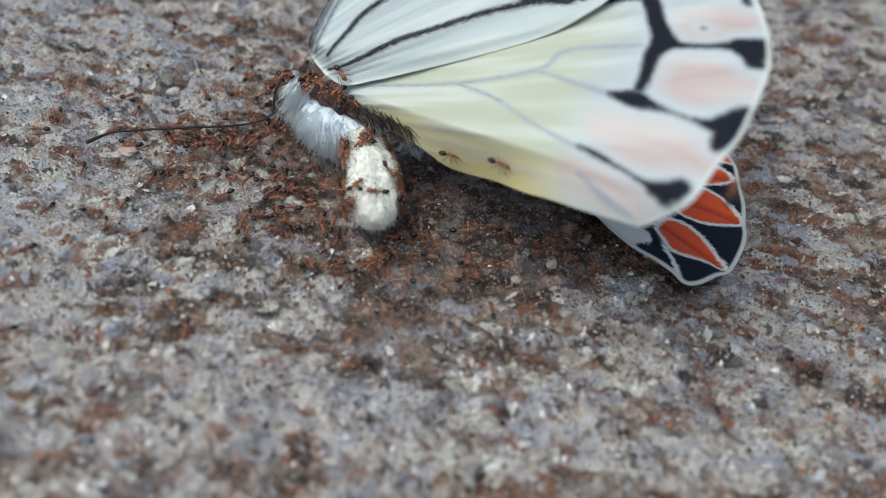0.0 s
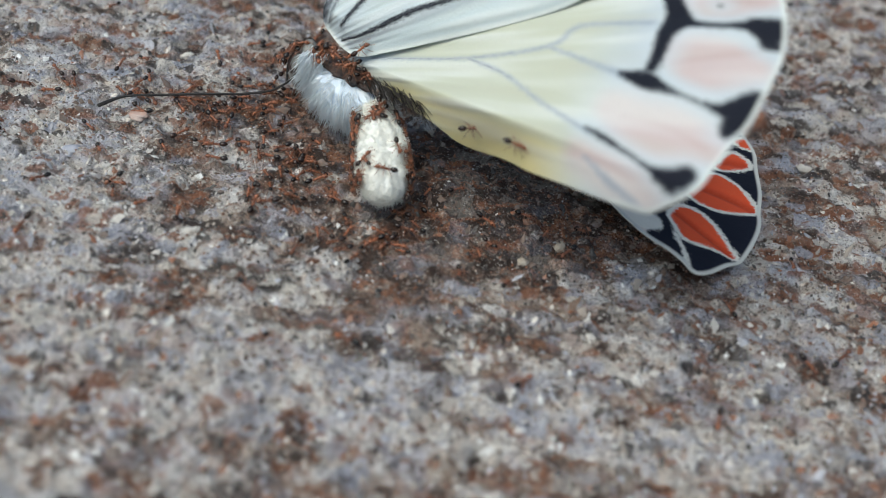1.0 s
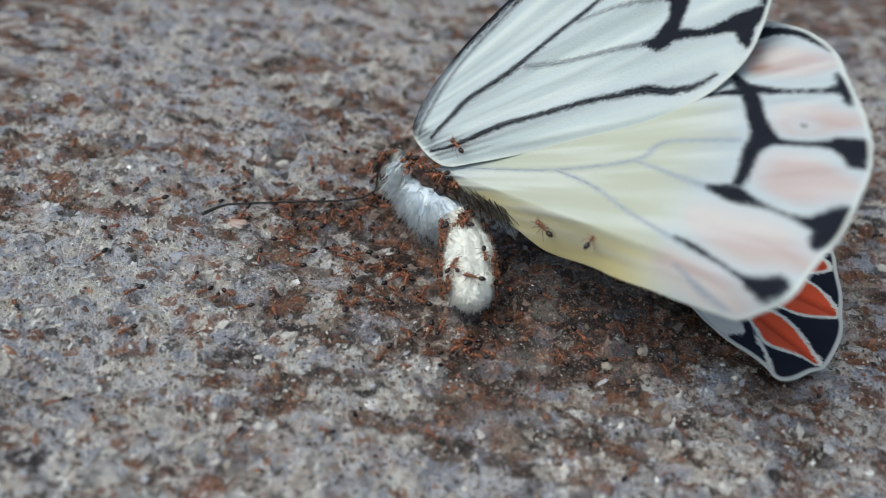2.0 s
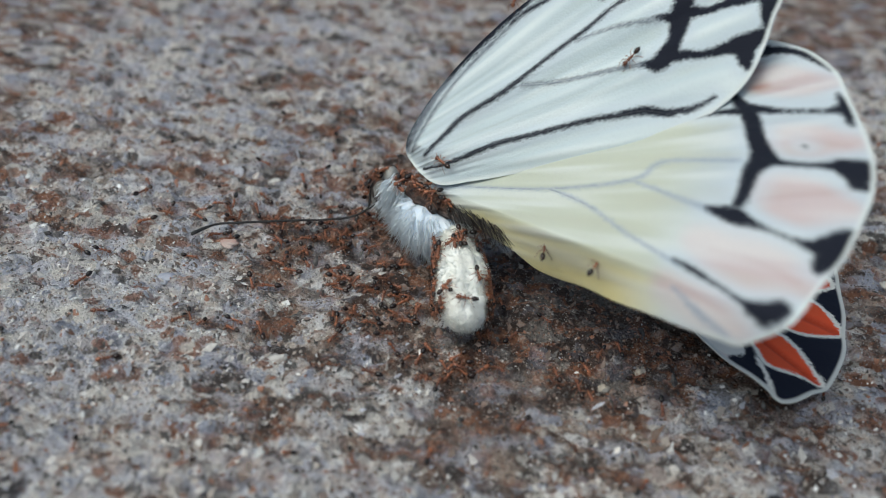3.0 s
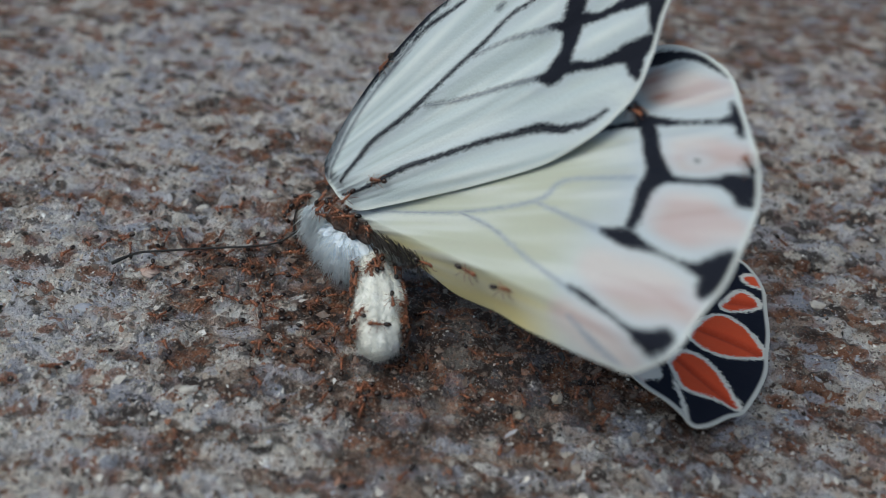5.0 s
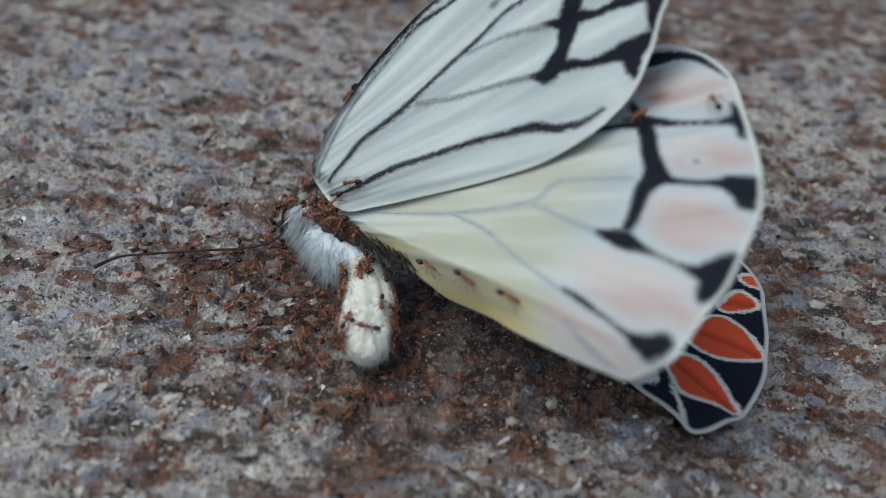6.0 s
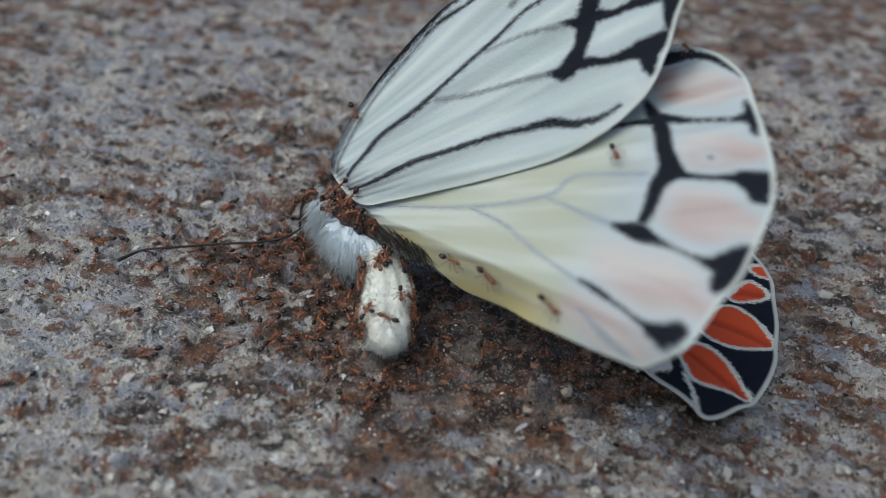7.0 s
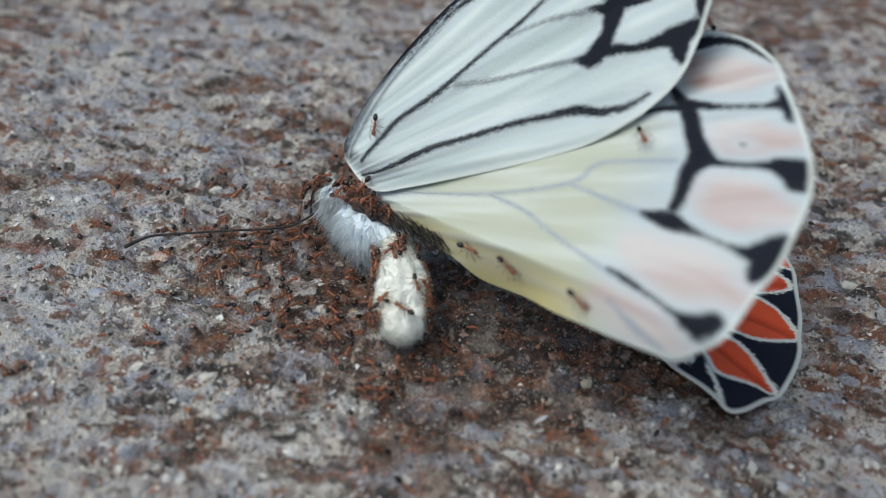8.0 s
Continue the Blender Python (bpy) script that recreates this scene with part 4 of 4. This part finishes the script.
# ---- butterfly: body ----
def lumpy_body(name, spine, radii, material, parent, seed, flat=1.0, rings=60, sides=40, waves=0, rough=0.12, label=""):
    """A rounded body along a curved spine, with segment rings and an uneven skin."""
    line = smooth_line(spine, 12)
    rad = smooth_line([(r, 0) for r in radii], 12)[:, 0]
    pts = np.array([[np.interp(i / (rings - 1) * (len(line) - 1), range(len(line)), line[:, k]) for k in range(3)] for i in range(rings)])
    rr = np.interp(np.linspace(0, len(rad) - 1, rings), range(len(rad)), rad)
    verts, faces = [], []
    for i in range(rings):
        d = Vector(pts[min(i + 1, rings - 1)] - pts[max(i - 1, 0)]).normalized()
        a = d.cross(Vector((0, 0, 1))).normalized()
        b = a.cross(d)
        t = i / (rings - 1)
        for k in range(sides):
            ang = k * math.tau / sides
            q = a * math.cos(ang) + b * math.sin(ang) * flat
            seg = 0.09 * abs(math.sin(waves * math.pi * t)) if waves else 0.0
            r = rr[i] * (1 + seg + rough * noise.noise(Vector((q.x * 2.2, q.y * 2.2, t * 9 + seed))) + 0.4 * rough * noise.noise(Vector((q.x * 6, q.y * 6, t * 26 + seed))))
            verts.append(Vector(pts[i]) + q * r)
    for i in range(rings - 1):
        for k in range(sides):
            k2 = (k + 1) % sides
            faces.append((i * sides + k, i * sides + k2, (i + 1) * sides + k2, (i + 1) * sides + k))
    faces.append(tuple(range(sides))[::-1])
    faces.append(tuple((rings - 1) * sides + k for k in range(sides)))
    ob = sheet(name, verts, faces, material, parent)
    ob.matrix_basis = TO_BASE
    return tagged(ob, label), verts


def fur(name, roots, lean, length, width, spread, material, parent, seed, label="", clump=0.0, stand=0.6):
    """Many fine tapering hairs; roots are (point, outward)."""
    rng = random.Random(seed)
    verts, faces = [], []
    for p, out in roots:
        d = (Vector(out) * stand + Vector(lean) + Vector((rng.gauss(0, spread), rng.gauss(0, spread), rng.gauss(0, spread))) + clump * noise.noise_vector(Vector(p) * 1.5)).normalized()
        side = d.cross(Vector((rng.uniform(-1, 1), rng.uniform(-1, 1), rng.uniform(-1, 1)))).normalized()
        other = d.cross(side)
        size = length * rng.uniform(0.55, 1.25)
        bend = Vector((rng.gauss(0, 0.12), rng.gauss(0, 0.12), -0.22)) * size
        b = len(verts)
        for f, w in ((0.0, 1.0), (0.5, 0.75)):
            c = Vector(p) + d * size * f + bend * f * f
            for k in range(3):
                ang = k * math.tau / 3
                verts.append(c + (side * math.cos(ang) + other * math.sin(ang)) * width * w)
        verts.append(Vector(p) + d * size + bend)
        for k in range(3):
            k2 = (k + 1) % 3
            faces.append((b + k, b + k2, b + 3 + k2, b + 3 + k))
            faces.append((b + 3 + k, b + 3 + k2, b + 6))
    ob = sheet(name, verts, faces, material, parent)
    return tagged(ob, label, kind="stuff")


def roots_on(verts, centre, count, seed, keep):
    rng = random.Random(seed)
    out = []
    while len(out) < count:
        v = Vector(rng.choice(verts)) + Vector((rng.gauss(0, 0.08), rng.gauss(0, 0.08), rng.gauss(0, 0.05)))
        o = (v - Vector(centre(v))).normalized()
        if keep(v, o):
            out.append((v - o * 0.12, o))
    return out


ABDOMEN_SPINE = [(-6.9, 62.6, 2.9), (-6.0, 61.2, 2.9), (-5.2, 58.6, 2.6), (-4.6, 56.2, 2.4), (-4.2, 54.5, 2.35), (-4.0, 53.6, 2.3), (-3.95, 53.15, 2.3)]
ABDOMEN_RADII = [1.2, 1.45, 1.75, 1.9, 1.55, 1.0, 0.25]


def abdomen_at(t):
    """Centre, direction and radius of the abdomen at a share t of its length."""
    line = smooth_line(ABDOMEN_SPINE, 12)
    rad = smooth_line([(r, 0) for r in ABDOMEN_RADII], 12)[:, 0]
    i = min(int(t * (len(line) - 1)), len(line) - 2)
    return Vector(line[i]), Vector(line[i + 1] - line[i]).normalized(), float(rad[i])


def build_body():
    thorax, tv = lumpy_body("thorax", [(-11.6, 66.1, 2.9), (-10.8, 65.4, 2.9), (-9.5, 64.4, 2.9), (-7.9, 63.2, 2.9), (-6.7, 62.3, 3.0)],
                            [0.9, 1.45, 1.75, 1.6, 1.1], M_GREY, butterfly, 1.0, 1.0, 40, 32, 0, 0.10, "grey thorax under long bluish-white fur")
    c = Vector((-9.7, 64.5, 3.0))
    roots = roots_on(tv, lambda v: c + (v - c) * 0.4, 3800, 5, lambda v, o: o.y < 0.35 or o.x < -0.1)
    fur("fur", roots, (-0.02, -0.42, -0.5), 1.15, 0.036, 0.13, M_FUR, thorax, 6, "long bluish-white fur in tufts", 0.8, 0.4)
    collar = [(Vector((-12.3 + random.Random(i).gauss(0, 0.4), 66.6 + random.Random(i + 9000).gauss(0, 0.5), 2.6 + 2.6 * random.Random(i + 18000).random())), Vector((-0.5, -0.3, 0.2))) for i in range(1500)]
    fur("collar_fur", collar, (-0.1, -0.5, -0.5), 1.3, 0.045, 0.18, M_FUR, thorax, 7, "white fur collar behind the head")
    bm = bmesh.new()
    bmesh.ops.create_icosphere(bm, subdivisions=4, radius=1.0)
    for v in bm.verts:
        k = 1 + 0.35 * noise.noise(v.co * 2.3) + 0.2 * noise.noise(v.co * 6.0)
        v.co = Vector((v.co.x * 2.5, v.co.y * 1.0, v.co.z * 0.75)) * k
        v.co = Matrix.Rotation(radians(-34), 3, "Z") @ v.co + Vector((-9.2, 64.9, 4.75))
    part("wound", bm, M_WOUND, thorax, "dark gnawed opening at the wing base")
    abdomen, av = lumpy_body("abdomen", ABDOMEN_SPINE, ABDOMEN_RADII, M_ABDOMEN, butterfly, 3.0, 1.0, 90, 48, 5, 0.24, "plump white downy abdomen gnawed by ants")
    roots = roots_on(av, lambda v: Vector((v.x * 0.2 - 4.6 * 0.8, max(v.y, 54.9), 2.3)), 9000, 8, lambda v, o: v.y < 62.6 and (v.y > 54.7 or int(v.x * 10000) % 5 == 0))
    fur("fur", roots, (0.05, -0.15, 0.1), 0.42, 0.022, 0.4, M_DOWN, abdomen, 9, "short white down")
    rng = random.Random(23)
    roots = []
    for i in range(1400):
        o = Vector((rng.gauss(0, 1), rng.gauss(0, 1), abs(rng.gauss(0, 1)))).normalized()
        roots.append((Vector((-5.9, 62.4, 2.9)) + o * rng.uniform(0.9, 1.3), o))
    fur("neck_fur", roots, (0.25, -0.5, 0.0), 0.8, 0.028, 0.25, M_DOWN, abdomen, 24, "white tuft where the abdomen joins")
    head, hv = lumpy_body("head", [(-14.6, 68.9, 2.2), (-14.1, 68.5, 2.4), (-13.4, 67.9, 2.6), (-12.8, 67.2, 2.8)], [0.5, 1.1, 1.25, 1.0], M_SKIN, butterfly, 4.0, 1.0, 24, 24, 0, 0.08, "small dark head with grey hair")
    roots = roots_on(hv, lambda v: Vector((-13.6, 68.1, 2.5)), 400, 12, lambda v, o: o.x > 0.3)
    fur("fur", roots, (0.0, -0.1, -0.2), 0.6, 0.025, 0.3, M_FUR, head, 13, "short grey-white hair")
    for p, turn in (((-13.9, 67.8, 2.3), 0.5), ((-13.4, 69.2, 3.0), 0.3)):
        bm = bmesh.new()
        m = Matrix.Translation(p) @ Matrix.Rotation(turn, 4, "Z") @ Matrix.Diagonal((0.85, 1.0, 1.6, 1))
        bmesh.ops.create_icosphere(bm, subdivisions=4, radius=1.0, matrix=m)
        part("eye", bm, M_EYE, head, "pale grey oval compound eye")
    for pts in ([(-13.7, 67.6, 2.2), (-14.44, 67.02, 1.8), (-15.8, 65.85, 1.2), (-18.0, 64.9, 1.0), (-20.7, 64.1, 0.9), (-22.9, 63.3, 0.85), (-25.0, 62.55, 0.8), (-26.85, 62.0, 0.6), (-28.3, 60.4, 0.4)],
                [(-13.1, 69.6, 4.3), (-13.6, 69.9, 4.3), (-14.5, 69.1, 3.7), (-14.9, 68.4, 3.0), (-14.9, 67.7, 2.2), (-14.8, 67.2, 1.3)]):
        line = smooth_line(pts, 6)
        n = len(line)
        bm = bmesh.new()
        tube(bm, line, [0.1 if i < n * 0.88 else 0.1 + 0.07 * math.sin((i / n - 0.88) / 0.12 * math.pi * 0.85) for i in range(n)], 7)
        part("antenna", bm, M_HORN, head, "thin black clubbed antenna")
    rng = random.Random(15)
    roots = []
    for i in range(220):
        k = rng.random()
        roots.append((Vector((-7.6 + 4.9 * k, 63.5 - 3.6 * k + rng.gauss(0, 0.22), 5.4 + 1.4 * k + rng.gauss(0, 0.22))), Vector((0.3, -0.6, 0.0))))
    fur("fur", roots, (0.6, -0.1, -0.6), 1.9, 0.03, 0.22, M_BROWN_HAIR, thorax, 16, "brown hairs below the wing base")
    for ob in (thorax, abdomen, head):
        for ch in ob.children:
            ch.matrix_basis = Matrix.Identity(4)


build_body()


# ---- ants ----
def ellipsoid(bm, at, size, tilt=0.0):
    m = Matrix.Translation(at) @ Matrix.Rotation(tilt, 4, "Y") @ Matrix.Diagonal((*size, 1))
    bmesh.ops.create_uvsphere(bm, u_segments=10, v_segments=7, radius=1.0, matrix=m)


def build_ant():
    """One worker, about 2 mm long, facing +x, feet at z 0."""
    ant = new("ant")
    bm = bmesh.new()
    ellipsoid(bm, (0.80, 0, 0.40), (0.24, 0.19, 0.16), 0.35)
    ellipsoid(bm, (1.02, 0.06, 0.33), (0.10, 0.03, 0.03), 0.3)
    ellipsoid(bm, (1.02, -0.06, 0.33), (0.10, 0.03, 0.03), 0.3)
    head = part("head", bm, M_ANT, ant)
    for s in (1, -1):
        bm = bmesh.new()
        ellipsoid(bm, (0.84, 0.17 * s, 0.47), (0.06, 0.04, 0.06))
        part("eye", bm, M_GASTER, head)
        bm = bmesh.new()
        tube(bm, [(0.95, 0.08 * s, 0.45), (1.08, 0.26 * s, 0.54), (1.30, 0.30 * s, 0.34), (1.42, 0.28 * s, 0.25)], [0.02, 0.018, 0.02, 0.028], 4)
        part("antenna", bm, M_ANTLEG, head)
    bm = bmesh.new()
    ellipsoid(bm, (0.42, 0, 0.42), (0.20, 0.12, 0.13))
    ellipsoid(bm, (0.14, 0, 0.38), (0.22, 0.10, 0.11), -0.1)
    ellipsoid(bm, (-0.12, 0, 0.38), (0.08, 0.07, 0.10))
    part("thorax", bm, M_ANT, ant)
    bm = bmesh.new()
    ellipsoid(bm, (-0.48, 0, 0.40), (0.32, 0.21, 0.20), 0.12)
    ellipsoid(bm, (-0.76, 0, 0.37), (0.10, 0.07, 0.06), 0.2)
    part("gaster", bm, M_GASTER, ant, "glossy black gaster")
    for x, reach in ((0.46, 0.55), (0.28, 0.05), (0.10, -0.62)):
        for s in (1, -1):
            bm = bmesh.new()
            tube(bm, [(x, 0.10 * s, 0.36), (x + reach * 0.4, 0.36 * s, 0.48), (x + reach * 0.75, 0.55 * s, 0.15), (x + reach * 1.0, 0.68 * s, 0.0)],
                 [0.028, 0.026, 0.018, 0.012], 4)
            part("leg", bm, M_ANTLEG, ant)
    return ant


ANT_LABELS = {
    "ground": "orange worker ant with black gaster walking on the concrete",
    "body": "orange worker ant with black gaster gnawing the butterfly's body",
    "wing": "orange worker ant with black gaster walking on a wing",
}
ant = build_ant()
ANTS = []


def on_ground(x, y, heading, size=1.0):
    dx, dy = 0.5 * math.cos(heading), 0.5 * math.sin(heading)
    up = relief(x + dx, y + dy) - relief(x - dx, y - dy)
    side = relief(x - dy, y + dx) - relief(x + dy, y - dx)
    z = max(relief(x, y), (relief(x + dx, y + dy) + relief(x - dx, y - dy)) / 2) + 0.04
    m = at_mm((x, y, z)) @ Matrix.Rotation(heading, 4, "Z") @ Matrix.Rotation(-math.atan(up), 4, "Y") @ Matrix.Rotation(math.atan(side), 4, "X")
    return m


def add_ant(rows, kind, scale):
    ob = ant if not ANTS else copy_thing(ant, Matrix.Identity(4))
    ob.scale = (scale, scale, scale)
    ob.matrix_basis = rows[0][1] @ Matrix.Diagonal((scale, scale, scale, 1))
    tagged(ob, ANT_LABELS[kind], "ant", {"ground": "ants on the concrete", "body": "ants on the body", "wing": "ants on the wings"}[kind])
    ANTS.append((ob, rows))


def build_crowd():
    rng = random.Random(31)
    clusters = [(34, -15.6, 66.4, 2.2, 2.6, 0.5), (24, -22.0, 62.0, 6.0, 4.0, 0.8), (22, -5.0, 53.0, 3.4, 2.0, 0.5), (18, 3.0, 54.0, 7.0, 3.6, 0.8),
                (16, -15.0, 73.0, 3.6, 3.5, 0.9), (22, -13.0, 56.5, 6.0, 4.5, 0.8), (18, -11.5, 60.0, 2.6, 2.4, 0.5), (14, -21.5, 64.0, 3.0, 2.0, 0.7)]
    starts = [(rng.gauss(cx, sx), rng.gauss(cy, sy), pace) for n, cx, cy, sx, sy, pace in clusters for _ in range(n)]
    starts += [(rng.uniform(-38, 30), rng.uniform(33, 84), 1.3) for _ in range(52)]
    for x, y, pace in starts:
        def blocked(px, py):
            return ((px + 5.0) / 2.6) ** 2 + ((py - 57.5) / 5.2) ** 2 < 1 or ((px + 10.5) / 3.4) ** 2 + ((py - 65.0) / 3.0) ** 2 < 1
        if blocked(x, y):
            x -= 6.5
        heading = rng.uniform(0, math.tau)
        rows = []
        speed = pace * rng.choice((0.15, 0.4, 1.0, 1.6))
        for k in range(9):
            rows.append((float(k), on_ground(x, y, heading)))
            heading += max(-1.3, min(1.3, rng.gauss(0, 0.55)))
            nx, ny = x + speed * math.cos(heading), y + speed * math.sin(heading)
            if blocked(nx, ny):
                heading += 1.2
            else:
                x, y = nx, ny
        add_ant(rows, "ground", rng.uniform(0.74, 1.0))


def surface_pose(p, out, heading):
    z = Vector(out).normalized()
    x = (Vector((math.cos(heading), math.sin(heading), 0.0)) - z * z.dot(Vector((math.cos(heading), math.sin(heading), 0.0)))).normalized()
    y = z.cross(x)
    m = Matrix((x, y, z)).transposed().to_4x4()
    return Matrix.Translation((Vector(p) + z * 0.05) * MM) @ m


def build_body_ants():
    rng = random.Random(77)
    spots = []
    # a collar of ants where the abdomen joins, a line along its flanks, and the wing base
    for i in range(22):
        a = rng.uniform(-0.3, 3.3)
        spots.append((abdomen_at(rng.uniform(0.14, 0.25)), a, 1.0))
    for i in range(54):
        a = rng.choice((rng.uniform(-0.6, 0.4), rng.uniform(2.7, 3.7), rng.uniform(-0.6, 0.4), rng.uniform(2.7, 3.7), rng.uniform(-0.6, 0.4), rng.uniform(2.7, 3.7), rng.uniform(0.3, 2.8)))
        spots.append((abdomen_at(rng.uniform(0.27, 0.72)), a, 1.0))
    for (c, d, r), a, _ in spots:
        side = d.cross(Vector((0, 0, 1))).normalized()
        up = side.cross(d)
        out = side * math.cos(a) + up * math.sin(a)
        h = rng.uniform(0, math.tau)
        p = c + out * r
        add_ant([(float(t), surface_pose(p + d * rng.gauss(0, 0.12), out, h + rng.gauss(0, 0.25))) for t in range(0, 9, 2)], "body", rng.uniform(0.76, 0.98))
    for i in range(22):
        k = rng.random()
        p = Vector((-12.6 + 5.4 * k + rng.gauss(0, 0.35), 66.4 - 2.6 * k + rng.gauss(0, 0.5), 5.9 - 0.5 * k + rng.gauss(0, 0.2)))
        h = rng.uniform(0, math.tau)
        out = Vector((rng.gauss(-0.1, 0.3), rng.gauss(-0.5, 0.3), 1.0))
        add_ant([(float(t), surface_pose(p + Vector((rng.gauss(0, 0.15), rng.gauss(0, 0.15), 0)), out, h + rng.gauss(0, 0.3))) for t in range(0, 9, 2)], "body", rng.uniform(0.76, 0.98))
    # a knot of ants on the head
    for i in range(13):
        out = Vector((rng.uniform(-1.0, 0.2), rng.uniform(-0.5, 0.9), rng.uniform(-0.1, 1.0))).normalized()
        p = Vector((-13.9, 68.4, 2.5)) + out * rng.uniform(1.2, 1.9)
        h = rng.uniform(0, math.tau)
        add_ant([(float(t), surface_pose(p + Vector((rng.gauss(0, 0.15), rng.gauss(0, 0.15), 0)), out, h + rng.gauss(0, 0.3))) for t in range(0, 9, 2)], "body", rng.uniform(0.76, 0.98))


def sway_at(rows, t):
    for a, b in zip(rows, rows[1:]):
        if a[0] <= t <= b[0]:
            k = (t - a[0]) / (b[0] - a[0])
            return Vector([radians(p + (q - p) * k) for p, q in zip(a[1:], b[1:])])
    return Vector((0, 0, 0))


def build_wing_ants():
    for track, frame_of, sway, lift in ((ANT_A, FORE, SWAY_FORE, 1.4), (ANT_B, FORE, SWAY_FORE, 1.4), (ANT_H, FORE, SWAY_FORE, 1.4), (ANT_C, HIND, SWAY_HIND, 0.0),
                                        (ANT_D, HIND, SWAY_HIND, 0.0), (ANT_E, HIND, SWAY_HIND, 0.1), (ANT_F, HIND, SWAY_HIND, -0.75), (ANT_G, HIND, SWAY_HIND, 0.1), (ANT_I, HIND, SWAY_HIND, 0.0)):
        heading, headings, rows = None, [], []
        for i in range(len(track)):
            n = track[min(i + 1, len(track) - 1)]
            p = track[max(i - 1, 0)]
            du, dv = n[1] - p[1], n[2] - p[2]
            want = math.atan2(dv, du) if math.hypot(du, dv) > 0.7 or heading is None else heading
            if heading is not None:
                turn = (want - heading + math.pi) % math.tau - math.pi
                want = heading + max(-1.4, min(1.4, turn))
            heading = want
            headings.append(heading)
        stops = [row[0] for row in track]
        for t in sorted({float(r) for r in stops} | {float(row[0]) for row in sway}):
            u, v = np.interp(t, stops, [row[1] for row in track]), np.interp(t, stops, [row[2] for row in track])
            heading = float(np.interp(t, stops, headings))
            w = sway_at(sway, t)
            o = Vector(frame_of[0]) * MM
            turn = Matrix.Rotation(w.length, 4, w.normalized()) if w.length > 1e-6 else Matrix.Identity(4)
            fold = Vector((fold_shift if frame_of is HIND else fore_droop)((u, v))[0])
            tilt = Matrix.Identity(4)
            if frame_of is HIND and fold.length > 0.8:
                back = (Vector(FOLD_FROM) - Vector((u, v, 0))).normalized()
                tilt = Vector((0, 0, 1)).rotation_difference(back * 0.6 + Vector((0, 0, 0.4))).to_matrix().to_4x4()
                fold = fold + back * 0.25
            rows.append((t, Matrix.Translation(o) @ turn @ Matrix.Translation(-o) @ wing_matrix(frame_of) @ at_mm((u + fold.x, v + fold.y, (lift if t < 4.9 or lift > -0.5 else 0.0) + fold.z + 0.1)) @ tilt @ Matrix.Rotation(heading, 4, "Z")))
        add_ant(rows, "wing", 0.95)


build_wing_ants()
build_body_ants()
build_crowd()



def motions():
    walk(hindwing, sway_rows(HIND, SWAY_HIND, BASE))
    walk(forewing, sway_rows(FORE, SWAY_FORE, BASE))
    for ob, rows in ANTS:
        walk(ob, rows)


motions()
